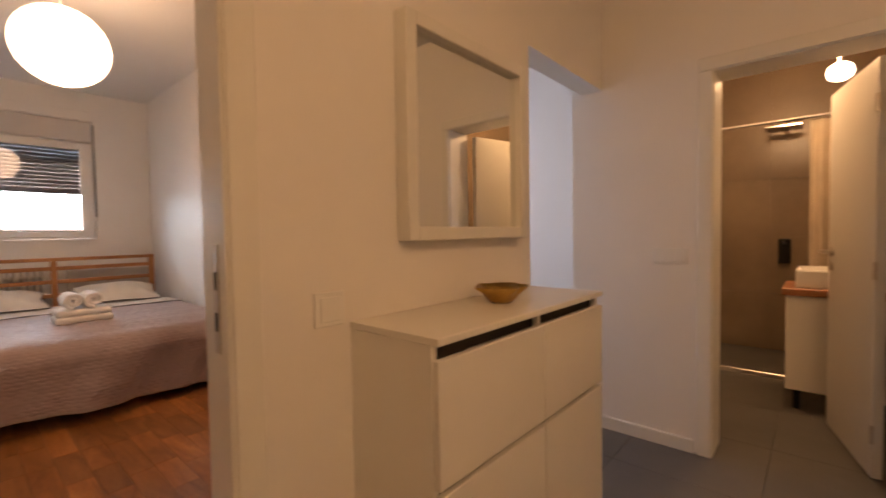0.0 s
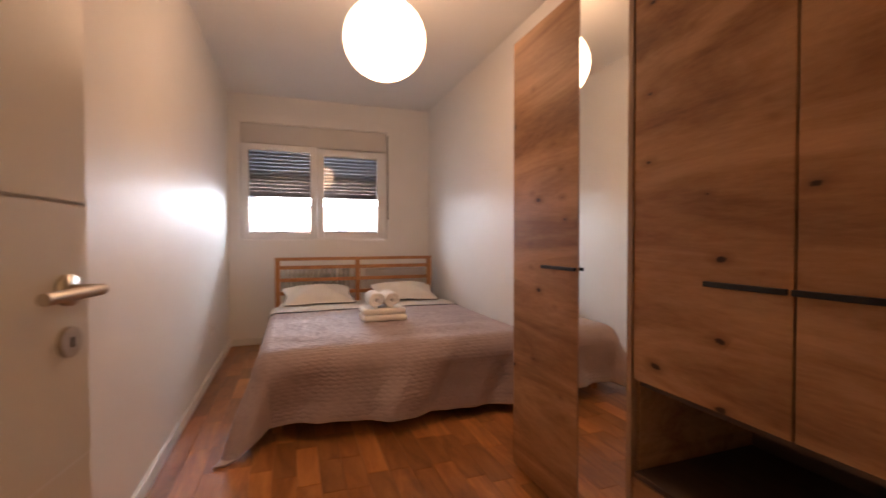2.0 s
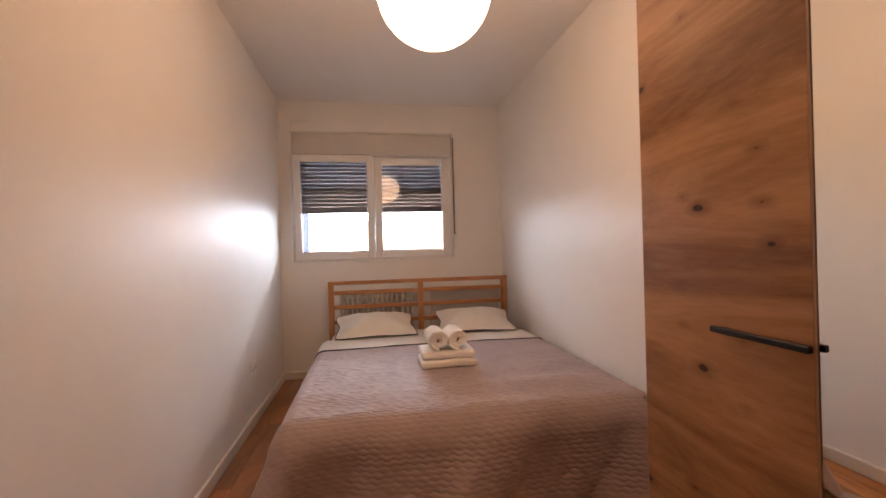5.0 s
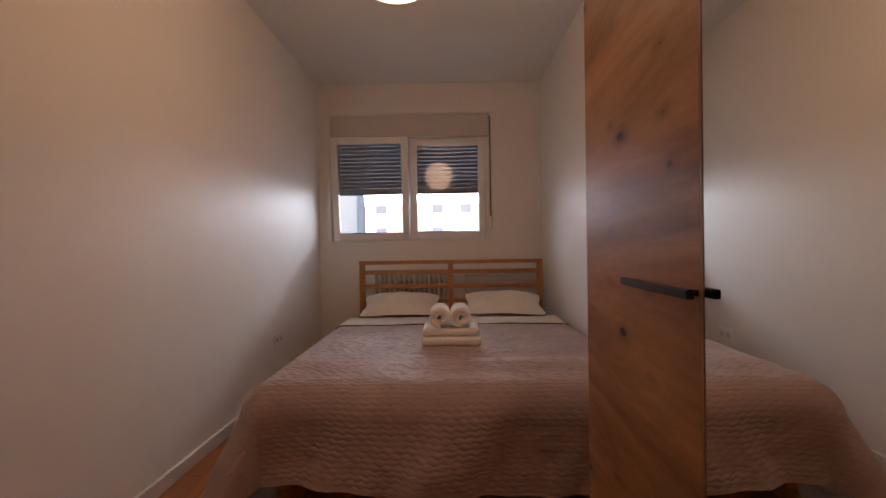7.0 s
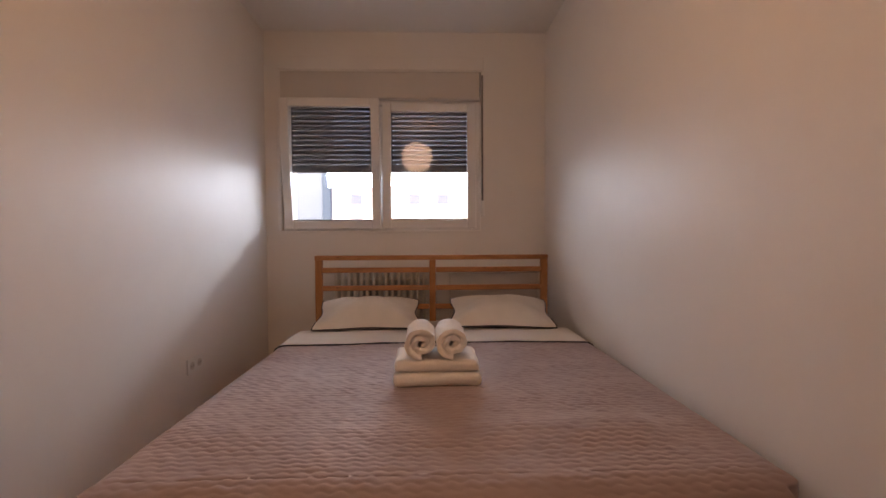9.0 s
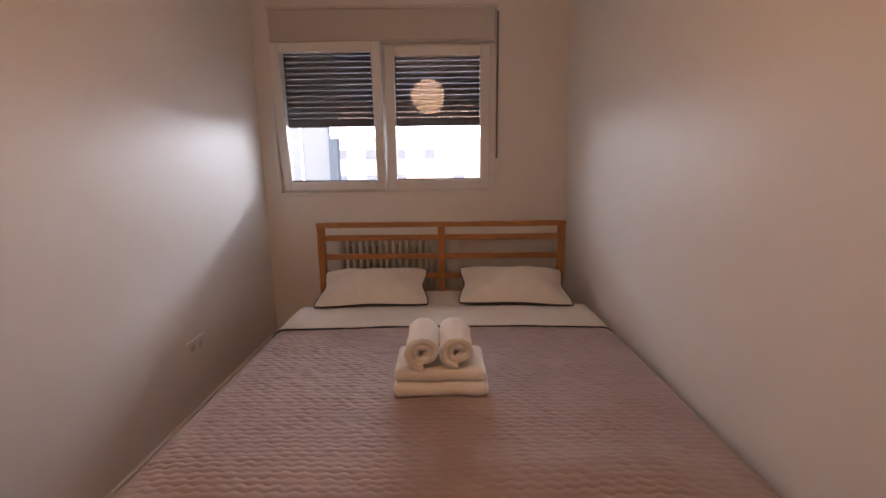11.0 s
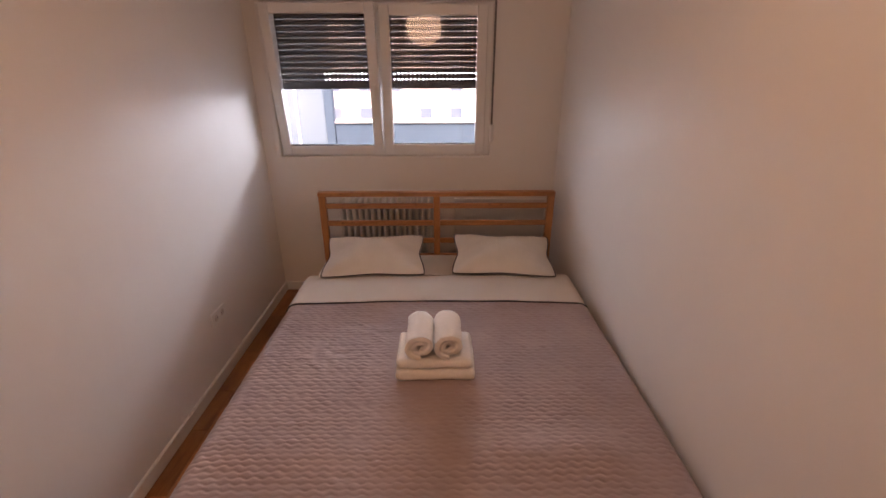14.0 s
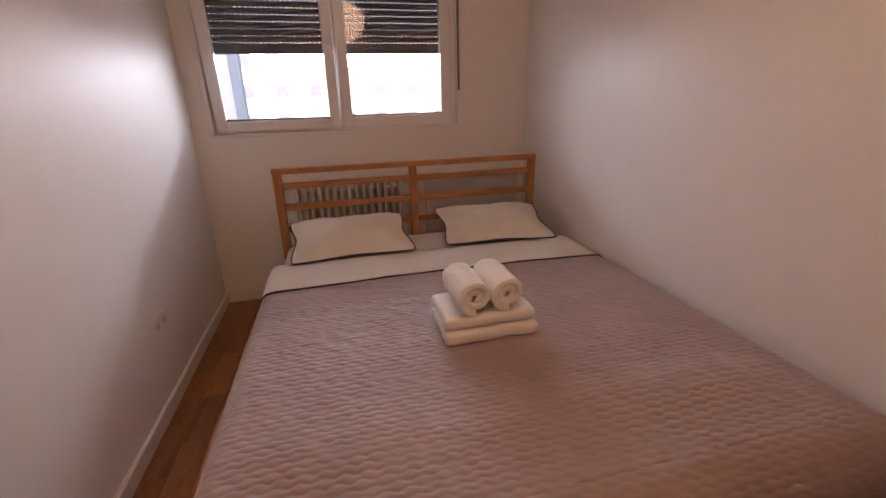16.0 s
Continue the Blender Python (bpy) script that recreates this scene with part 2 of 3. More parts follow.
def turned(profile, seg=32, centre=(0, 0), bm=None, wave=None):
    """A body of revolution about the upright through centre; profile: (radius, z)."""
    own = bm or bmesh.new()
    rings = []
    for r, z in profile:
        ring = []
        for k in range(seg):
            a = 2 * math.pi * k / seg
            rr = r + (wave(a, r, z) if wave else 0)
            ring.append(own.verts.new((centre[0] + rr * math.cos(a), centre[1] + rr * math.sin(a), z)))
        rings.append(ring)
    for a, b in zip(rings, rings[1:]):
        for k in range(seg):
            own.faces.new((a[k], a[(k + 1) % seg], b[(k + 1) % seg], b[k]))
    return own


def grid_sheet(nu, nv, f, thick=0.0):
    """A sheet with f(i / nu, j / nv) as its places; thick closes it with an underside."""
    bm = bmesh.new()
    vs = [[bm.verts.new(f(i / nu, j / nv)) for j in range(nv + 1)] for i in range(nu + 1)]
    for i in range(nu):
        for j in range(nv):
            bm.faces.new((vs[i][j], vs[i + 1][j], vs[i + 1][j + 1], vs[i][j + 1]))
    if thick:
        bm.normal_update()
        back = [[bm.verts.new(v.co - v.normal * thick) for v in row] for row in vs]
        for i in range(nu):
            for j in range(nv):
                bm.faces.new((back[i][j], back[i][j + 1], back[i + 1][j + 1], back[i + 1][j]))
        for i in range(nu):
            for j in (0, nv):
                bm.faces.new((vs[i][j], back[i][j], back[i + 1][j], vs[i + 1][j]))
        for j in range(nv):
            for i in (0, nu):
                bm.faces.new((vs[i][j], vs[i][j + 1], back[i][j + 1], back[i][j]))
    return bm


# ---- the plan ----
XL, XR, YN, YD, YH, ZC = -0.12, 2.11, 6.06, 1.14, 1.02, 2.71
DX0, DX1, DZ = 0.03, 0.935, 2.02          # bedroom doorway
BX, BY0, BY1, BZ = 3.02, -0.17, 0.47, 1.90  # bathroom doorway

# bedroom floor: joint bed, planks come last
setting("floor_bedroom", bx(XL - 0.1, YH, -0.12, XR + 0.1, YN + 0.1, -0.004), JOINT, "reddish brown oiled parquet floor of the bedroom")
setting("floor_hall", bx(-1.6, -2.2, -0.14, 5.7, YH - 0.002, -0.012), SLATE, "dark grey tiled floor of hall and bathroom")
setting("floor_side_room", bx(2.2, YH, -0.14, 4.3, 3.3, -0.006), SLATE, "dark grey floor of the adjoining room")

setting("ceiling_bedroom", bx(XL - 0.15, YD - 0.06, ZC, XR + 0.09, YN + 0.3, ZC + 0.12), CEIL, "plain white bedroom ceiling")
setting("ceiling_hall", bx(-1.7, -2.3, 2.6, 5.8, YD - 0.062, 2.72), CEIL, "plain white hall ceiling")
setting("ceiling_side_room", bx(2.2, YD - 0.06, 2.6, 4.4, 3.4, 2.72), CEIL, "plain white ceiling of the adjoining room")

setting("wall_west", bx(XL - 0.15, YH, -0.12, XL, YN + 0.3, ZC), PAINT, "white painted side wall with a satin sheen")
setting("wall_east", bx(XR, YD, -0.12, XR + 0.09, YN + 0.3, ZC), PAINT, "white painted wall beside the bed")
# window wall with its opening
WX0, WX1, WZ0, WZ1 = 0.005, 1.59, 1.14, 2.40
bm = bx(XL, YN, -0.12, WX0, YN + 0.28, ZC)
bx(WX1, YN, -0.12, XR, YN + 0.28, ZC, bm=bm)
bx(WX0, YN, -0.12, WX1, YN + 0.28, WZ0, bm=bm)
bx(WX0, YN, WZ1, WX1, YN + 0.28, ZC, bm=bm)
setting("wall_north", bm, PAINT, "white painted window wall")
setting("trim_lintel", bx(WX0 - 0.02, YN - 0.012, 2.41, WX1 + 0.02, YN + 0.002, 2.51, 0.004), PAINT, "shallow plastered lintel band above the window")
# wall between hall and bedroom
bm = bx(XL, YH, -0.12, DX0 - 0.03, YD, ZC)
bx(DX1 + 0.03, YH, -0.12, 2.20, YD, ZC, bm=bm)
bx(DX0 - 0.03, YH, DZ + 0.03, DX1 + 0.03, YD, ZC, bm=bm)
bx(2.20, YH, 1.93, BX, YD, ZC, bm=bm)
setting("wall_hall", bm, PAINT, "white painted hall wall with the bedroom doorway")
# wall with the bathroom doorway
bm = bx(BX, BY1 + 0.05, -0.14, BX + 0.2, 1.20, 2.6)
bx(BX, -2.2, -0.14, BX + 0.2, BY0 - 0.05, 2.6, bm=bm)
bx(BX, BY0 - 0.05, BZ + 0.05, BX + 0.2, BY1 + 0.05, 2.6, bm=bm)
setting("wall_bathroom", bm, PAINT, "white painted hall wall with the bathroom doorway")
setting("wall_hall_west", bx(-1.7, -2.3, -0.14, -1.55, YH, 2.6), PAINT, "white painted end wall of the hall")
setting("wall_hall_south", bx(-1.55, -2.3, -0.14, 5.7, -2.15, 2.6), PAINT, "white painted long wall of the hall")
setting("wall_hall_northwest", bx(-1.55, YH, -0.14, XL - 0.152, YD, 2.6), PAINT, "white painted hall wall")
# adjoining room
setting("wall_side_far", bx(3.75, 1.2, -0.14, 3.9, 3.3, 2.6), PAINT, "white painted wall of the adjoining room")
bm = bx(2.2, 3.15, -0.14, 2.35, 3.3, 2.6)
bx(3.45, 3.15, -0.14, 3.75, 3.3, 2.6, bm=bm)
bx(2.35, 3.15, -0.14, 3.45, 3.3, 0.85, bm=bm)
bx(2.35, 3.15, 2.15, 3.45, 3.3, 2.6, bm=bm)
setting("wall_side_north", bm, PAINT, "white painted window wall of the adjoining room")
setting("wall_side_south", bx(3.222, 1.05, -0.14, 3.9, 1.198, 2.6), PAINT, "white painted partition wall")
# bathroom shell
bm = bx(5.5, -0.75, -0.14, 5.65, 1.04, 2.6)
setting("wall_shower", bm, TAUPE, "brown stone-look tiled shower wall")
setting("wall_bath_north", bx(3.222, 0.92, -0.14, 5.498, 1.04, 2.6), TAUPE, "brown stone-look tiled bathroom wall")
setting("wall_bath_south", bx(3.222, -0.75, -0.14, 5.498, -0.63, 2.6), TAUPE, "brown stone-look tiled bathroom wall")


# baseboards
def baseboard(name, x0, y0, x1, y1, z0=0.0):
    bm = bx(x0, y0, z0, x1, y1, z0 + 0.075, 0.004)
    return setting(name, bm, LACQUER, "white moulded baseboard")


baseboard("baseboard_west", XL, YD + 0.02, XL + 0.018, YN - 0.001)
baseboard("baseboard_north", XL + 0.019, YN - 0.018, XR, YN)
baseboard("baseboard_east", XR - 0.018, 2.89, XR, YN - 0.019)
baseboard("baseboard_bath", BX - 0.018, BY1 + 0.08, BX, 1.19, -0.012)


# ---- doors ----
def door_frame(name, label, horizontal, a0, a1, b0, b1, ztop, zfloor=0.0, w=0.07):
    """Lining and casing round an opening a0..a1 in a wall that is b0..b1 thick."""
    ob = thing(name, ((a0 + a1) / 2, (b0 + b1) / 2, zfloor) if horizontal else ((b0 + b1) / 2, (a0 + a1) / 2, zfloor), label, "door frame", kind="structure")

    def b(u0, v0, z0, u1, v1, z1, bev=0.004):
        return bx(u0, v0, z0, u1, v1, z1, bev) if horizontal else bx(v0, u0, z0, v1, u1, z1, bev)

    part("lining", b(a0 - 0.028, b0 - 0.004, zfloor, a0, b1 + 0.004, ztop), LACQUER, ob)
    part("lining", b(a1, b0 - 0.004, zfloor, a1 + 0.028, b1 + 0.004, ztop), LACQUER, ob)
    part("lining", b(a0 - 0.028, b0 - 0.004, ztop + 0.001, a1 + 0.028, b1 + 0.004, ztop + 0.028), LACQUER, ob)
    for v0, v1 in ((b0 - 0.018, b0 - 0.0045), (b1 + 0.0045, b1 + 0.018)):
        part("casing", b(a0 - w, v0, zfloor, a0 - 0.006, v1, ztop + 0.005), LACQUER, ob)
        part("casing", b(a1 + 0.006, v0, zfloor, a1 + w, v1, ztop + 0.005), LACQUER, ob)
        part("casing", b(a0 - w, v0, ztop + 0.006, a1 + w, v1, ztop + w), LACQUER, ob)
    return ob


f1 = door_frame("door_frame_bedroom", "white lacquered frame round the open bedroom doorway", True, DX0, DX1, YH, YD, DZ)
plate = part("strike_plate", bx(DX1 - 0.003, 1.055, 0.88, DX1 + 0.0005, 1.08, 1.12, 0.001), STEEL, f1, "steel strike plate")
part("latch_hole", bx(DX1 - 0.0045, 1.060, 1.02, DX1 - 0.0032, 1.074, 1.06), DARK, plate)
part("latch_hole", bx(DX1 - 0.0045, 1.060, 0.93, DX1 - 0.0032, 1.074, 0.97), DARK, plate)
f2 = door_frame("door_frame_bathroom", "white lacquered frame round the open bathroom doorway", False, BY0, BY1, BX, BX + 0.2, BZ, -0.012)


def door_leaf(name, label, hinge, edge, z0, z1, grooves, lock_z):
    """A leaf that stands open from hinge to edge (plan places)."""
    h, e = Vector((*hinge, 0)), Vector((*edge, 0))
    L, T = (e - h).length, 0.04
    ob = thing(name, (0, 0, 0), label, "door")
    part("leaf", bx(0, -T / 2, z0, L, T / 2, z1, 0.002), LACQUER, ob)
    for (u0, w0), (u1, w1) in grooves:
        d = Vector((u1 - u0, 0, w1 - w0))
        n = Vector((-d.z, 0, d.x)).normalized() * 0.0024
        for side in (1, -1):
            g = bmesh.new()
            vs = [g.verts.new(Vector((u, side * (T / 2 + 0.0016), w)) + s * n) for (u, w), s in (((u0, w0), 1), ((u0, w0), -1), ((u1, w1), -1), ((u1, w1), 1))]
            g.faces.new(vs)
            bmesh.ops.solidify(g, geom=list(g.faces), thickness=0.0008)
            part("groove", g, PVC, ob)
    for side in (1, -1):
        y = side * T / 2
        rose = part("rose", rod((L - 0.06, y, lock_z), (L - 0.06, y + side * 0.009, lock_z), 0.026, seg=28), STEEL, ob, "brushed steel rose", True)
        lever = rod((L - 0.06, y + side * 0.009, lock_z), (L - 0.06, y + side * 0.05, lock_z), 0.0095)
        rod((L - 0.055, y + side * 0.05, lock_z), (L - 0.19, y + side * 0.05, lock_z), 0.0095, bm=lever)
        part("lever", lever, STEEL, rose, "brushed steel lever handle")
        key = part("key_rose", rod((L - 0.06, y, lock_z - 0.085), (L - 0.06, y + side * 0.009, lock_z - 0.085), 0.025, seg=28), STEEL, ob, "brushed steel key rose")
        part("keyhole", bx(L - 0.0625, y + side * 0.009, lock_z - 0.093, L - 0.0575, y + side * 0.0105, lock_z - 0.077), DARK, key)
    for z in (z0 + 0.2, (z0 + z1) / 2, z1 - 0.2):
        part("hinge", rod((-0.004, T / 2, z - 0.04), (-0.004, T / 2, z + 0.04), 0.008), STEEL, ob, "steel hinge")
    ob.matrix_world = Matrix.Translation(h) @ Matrix.Rotation(math.atan2(e.y - h.y, e.x - h.x), 4, "Z")
    return ob


door_leaf("door_1", "white lacquered bedroom door with thin horizontal grooves, standing open", (0.045, 1.17), (0.155, 1.92), 0.008, 2.0,
          [((0, z), (0.758, z)) for z in (0.32, 0.76, 1.195, 1.64)], 1.05)
door_leaf("door_2", "plain white bathroom door, standing open inwards", (3.255, -0.125), (3.87, 0.02), 0.0, 1.88, [], 1.0)

# ---- window ----
win = thing("window_1", ((WX0 + WX1) / 2, YN + 0.08, WZ0), "white plastic two-sash window with a roller shutter half lowered", "window", kind="structure")
FY0, FY1 = YN + 0.035, YN + 0.10
fz0, fz1 = 1.141, 2.184
bm = bx(WX0, FY0, fz0, WX0 + 0.052, FY1, fz1, 0.004)
bx(WX1 - 0.067, FY0, fz0, WX1, FY1, fz1, 0.004, bm=bm)
bx(0.765, FY0 + 0.03, fz0 + 0.036, 0.815, FY1, fz1 - 0.041, 0.004, bm=bm)
bx(WX0 + 0.0525, FY0, fz0, WX1 - 0.0675, FY1, fz0 + 0.035, 0.004, bm=bm)
bx(WX0 + 0.0525, FY0, fz1 - 0.04, WX1 - 0.0675, FY1, fz1, 0.004, bm=bm)
part("window_frame", bm, PVC, win)


def sash(x0, x1, y, z0, z1, w):
    bm = bx(x0, y, z0, x0 + w, y + 0.05, z1, 0.006)
    bx(x1 - w, y, z0, x1, y + 0.05, z1, 0.006, bm=bm)
    bx(x0 + w, y, z0, x1 - w, y + 0.05, z0 + w, 0.006, bm=bm)
    bx(x0 + w, y, z1 - w, x1 - w, y + 0.05, z1, 0.006, bm=bm)
    s_ = part("sash", bm, PVC, win)
    pane = part("pane", bx(x0 + w - 0.01, y + 0.022, z0 + w - 0.01, x1 - w + 0.01, y + 0.028, z1 - w + 0.01), GLASS, s_)
    pane.visible_shadow = False
    part("gasket", bx(x0 + w - 0.001, y + 0.008, z0 + w - 0.001, x1 - w + 0.001, y + 0.018, z0 + w + 0.009), BLACK, s_)
    return s_


left_sash = sash(0.018, 0.785, YN + 0.012, 1.155, 2.172, 0.068)
sash(0.795, 1.553, YN + 0.024, 1.155, 2.165, 0.072)
part("window_handle", bx(0.742, YN - 0.006, 1.58, 0.762, YN + 0.011, 1.66, 0.004), PVC, left_sash)
# the left sash stands tilted into the room, hinged at its foot
foot = Vector((0.4, YN + 0.04, 1.157)) - base_of(win)
tilt = Matrix.Translation(foot) @ Matrix.Rotation(radians(6.2), 4, "X") @ Matrix.Translation(-foot)
left_sash.matrix_basis = tilt
part("window_sill", bx(WX0 - 0.03, YN - 0.006, 1.122, WX1 + 0.004, YN - 0.0005, 1.139, 0.002), PAINT, win)
part("reveal_strip", bx(WX0 - 0.03, YN - 0.012, 1.14, WX0 - 0.001, YN + 0.03, 2.17, 0.004), PVC, win)
box_ = part("shutter_box", bx(WX0 + 0.001, YN - 0.014, 2.185, WX1 - 0.012, YN + 0.16, 2.395, 0.006), BOXM, win, "greyish plastic shutter box")
part("lid_seam", bx(WX0 + 0.001, YN - 0.018, 2.176, WX1 - 0.012, YN + 0.03, 2.184, 0.002), BOXM, box_)
strap = part("strap", bx(1.592, YN - 0.012, 1.36, 1.606, YN - 0.008, 2.37), TAPE, win, "grey woven shutter strap")
part("strap_winder", bx(1.583, YN - 0.03, 1.25, 1.613, YN - 0.001, 1.375, 0.008, seg=3), PVC, win, "white strap winder")
part("shutter_guide", bx(WX0 + 0.003, YN + 0.105, 1.15, WX0 + 0.04, YN + 0.15, 2.18), SHUTTER, win)
part("shutter_guide", bx(WX1 - 0.055, YN + 0.105, 1.15, WX1 - 0.018, YN + 0.15, 2.18), SHUTTER, win)
# roller shutter: slats with rows of slots between them
shut = thing("roller_shutter", (0.79, YN + 0.125, 1.618), "dark grey perforated roller shutter, lowered halfway", "shutter")
pitch, sx0, sx1 = 0.0398, WX0 + 0.041, WX1 - 0.056
slat_mesh, first_z = None, 1.682
for k in range(13):
    if slat_mesh is None:
        bm = bmesh.new()
        cs = [(0.0, 0.0), (0.005, 0.006), (0.008, 0.0165), (0.006, 0.0285), (0.0, 0.0341)]
        ends = []
        for x in (sx0, sx1):
            ends.append([bm.verts.new((x, YN + 0.122 - a, first_z + 0.0057 + b)) for a, b in cs] + [bm.verts.new((x, YN + 0.128, first_z + 0.0057 + b)) for a, b in reversed(cs)])
        n = len(ends[0])
        for j in range(n):
            bm.faces.new((ends[0][j], ends[1][j], ends[1][(j + 1) % n], ends[0][(j + 1) % n]))
        x = sx0
        while x < sx1:
            bx(x, YN + 0.1222, first_z, min(x + 0.0225, sx1), YN + 0.1278, first_z + 0.0060, bm=bm)
            x += 0.0300
        slat_mesh = part("slat", bm, SHUTTER, shut).data
    else:
        o = new("slat", slat_mesh)
        o.parent = shut
        o.location = (0, 0, k * pitch)
part("bottom_rail", bx(sx0, YN + 0.116, 1.618, sx1, YN + 0.132, 1.682, 0.003), SHUTTER, shut)

# ---- outside ----
setting("ground", bx(-400, 7.0, -9.2, 400, 800, -9.0), ASPHALT, "grey asphalt ground far below")
wing = thing("neighbour_balcony", (1, 9.4, -9), "neighbouring balcony block with a blue-grey parapet and pale side screen", "balcony")
part("parapet", bx(-0.26, 9.0, -9, 9, 9.14, 1.05), BLUEGREY, wing, "blue-grey parapet")
part("coping", bx(-0.26, 8.97, 1.052, 9, 9.17, 1.085, 0.006), FACADE, wing)
part("post", bx(-0.39, 8.98, -9, -0.27, 9.12, 6.0, 0.006), BLUEGREY, wing, "slim blue-grey post")
part("side_screen", bx(-3.5, 9.02, -9, -0.395, 9.08, 6.0), SCREEN, wing, "pale blue side screen")
part("screen_bar", bx(-0.80, 9.0, -9, -0.765, 9.018, 6.0), FACADE, wing)
part("floor_slab", bx(-0.26, 9.145, -0.2, 9, 11.5, 0.0), FACADE, wing)
apt = thing("apartment_building", (0, 64, -9), "long pale apartment building with rows of windows", "building")
part("wall", bx(-45, 58, -9, 60, 70, 9), FACADE, apt)
part("roof", bx(-46, 57.5, 9.05, 61, 70.5, 9.5), BLUEGREY, apt)
wm = None
for k in range(5):
    for j in range(26):
        if (j * 7 + k * 3) % 5 == 0:
            continue
        if wm is None:
            o = part("window", bx(-42, 57.93, -7, -40.6, 58.0, -5.8), FARGLASS, apt)
            wm = o.data
            w0 = (j, k)
        else:
            o = new("window", wm)
            o.parent = apt
            o.location = ((j - w0[0]) * 3.7, 0, (k - w0[1]) * 3.1)

# ---- wardrobe ----
WF, WB = 1.553, 2.105
wr = thing("wardrobe", (1.83, 2.0, 0), "knotty oak wardrobe with mirror strip, black handles and open shelf", "wardrobe")
part("side_panel", bx(WF + 0.022, 2.862, 0.0, WB, 2.882, 2.09, 0.001), OAK, wr)
part("side_panel", bx(WF + 0.022, 2.084, 0.02, WB, 2.104, 2.07, 0.001), OAK, wr)
part("side_panel", bx(WF + 0.022, 1.16, 0.02, WB, 1.178, 2.07, 0.001), OAK, wr)
part("top_panel", bx(WF + 0.022, 1.16, 2.071, WB, 2.861, 2.09, 0.001), OAK, wr)
# back panel, and the shelf boards below, have the recess's shade in their colour
part("back_panel", bx(WB - 0.012, 1.179, 0.06, WB - 0.002, 2.083, 2.07), SHADEDOAK, wr, "back panel with the recess's shade in its colour")
part("plinth", bx(WF + 0.035, 1.16, 0.0, WF + 0.055, 2.861, 0.035), DARK, wr)
d1 = part("door", bx(WF, 2.378, 0.022, WF + 0.02, 2.884, 2.092, 0.0015), OAK, wr)
part("edge_strip", bx(WF - 0.0006, 2.372, 0.022, WF + 0.02, 2.3775, 2.092), OAKV, d1)
d2 = part("mirror_door", bx(WF + 0.004, 2.118, 0.022, WF + 0.02, 2.370, 2.092, 0.001), OAK, wr)
part("mirror_glass", bx(WF, 2.119, 0.023, WF + 0.0035, 2.369, 2.091), MIRROR, d2, "tall narrow mirror")
part("edge_strip", bx(WF - 0.004, 2.094, 0.022, WF + 0.02, 2.106, 2.092, 0.001), OAKV, wr, "oak edge strip")
part("edge_strip", bx(WF - 0.001, 2.1075, 0.022, WF + 0.02, 2.1165, 2.092, 0.001), OAKV, wr, "oak edge strip")
d3 = part("door", bx(WF, 1.624, 0.682, WF + 0.02, 2.091, 2.092, 0.0015), OAK, wr)
d4 = part("door", bx(WF, 1.162, 0.682, WF + 0.02, 1.618, 2.092, 0.0015), OAK, wr)
part("shelf_board", bx(WF + 0.021, 1.179, 0.66, WB - 0.014, 2.083, 0.678), SHADEDOAK, wr)
part("shelf_board", bx(WF + 0.002, 1.179, 0.365, WB - 0.014, 2.083, 0.383, 0.001), SHADEDOAK, wr)
part("drawer_front", bx(WF, 1.624, 0.022, WF + 0.02, 2.091, 0.362, 0.0015), OAK, wr)
part("drawer_front", bx(WF, 1.162, 0.022, WF + 0.02, 1.618, 0.362, 0.0015), OAK, wr)


def bar_handle(y0, y1, z, owner):
    bm = bx(WF - 0.024, y0, z - 0.008, WF - 0.012, y1, z + 0.006, 0.002)
    for y in (y0 + 0.02, y1 - 0.02):
        bx(WF - 0.0125, y - 0.006, z - 0.005, WF, y + 0.006, z + 0.004, bm=bm)
    part("handle", bm, BLACK, owner, "black metal bar handle")


bar_handle(2.37, 2.605, 1.018, d1)
bar_handle(1.626, 1.828, 1.016, d3)
bar_handle(1.415, 1.6165, 1.016, d4)

# ---- bed ----
BL, BR, BF, BH = 0.35, 2.03, 3.62, 5.70
bed = thing("bed", (1.19, 4.66, 0), "double pine bed with a slatted headboard against the window wall", "bed")
HT = 0.955
for x0, x1 in ((BL, BL + 0.048), (1.168, 1.214), (BR - 0.048, BR)):
    part("post", bx(x0, BH, 0, x1, BH + 0.042, HT - 0.034, 0.003), PINEZ, bed)
part("top_rail", bx(BL - 0.002, BH - 0.004, HT - 0.033, BR + 0.002, BH + 0.046, HT, 0.004), PINEX, bed)
for z in (0.832, 0.702, 0.565, 0.44):
    for x0, x1 in ((BL + 0.049, 1.167), (1.215, BR - 0.049)):
        part("rail", bx(x0, BH + 0.008, z - 0.001, x1, BH + 0.03, z + 0.036, 0.003), PINEX, bed)
part("side_rail", bx(BL + 0.02, BF + 0.05, 0.20, BL + 0.045, BH - 0.001, 0.34, 0.003), PINEX, bed)
part("side_rail", bx(BR - 0.045, BF + 0.05, 0.20, BR - 0.02, BH - 0.001, 0.34, 0.003), PINEX, bed)
part("foot_rail", bx(BL + 0.02, BF + 0.02, 0.20, BR - 0.02, BF + 0.045, 0.34, 0.003), PINEX, bed)
for x in (BL + 0.05, BR - 0.10):
    part("leg", bx(x, BF + 0.05, 0.0, x + 0.05, BF + 0.10, 0.34, 0.003), PINEZ, bed)
part("slat_base", bx(BL + 0.047, BF + 0.11, 0.27, BR - 0.047, BH - 0.01, 0.30), PINEX, bed)
mat_ = part("mattress", bx(BL + 0.03, BF + 0.04, 0.302, BR - 0.03, BH - 0.005, 0.488, 0.045, seg=4), LINEN, None, "", True)
tagged(mat_, "mattress with a fitted white sheet on the bed", "mattress")

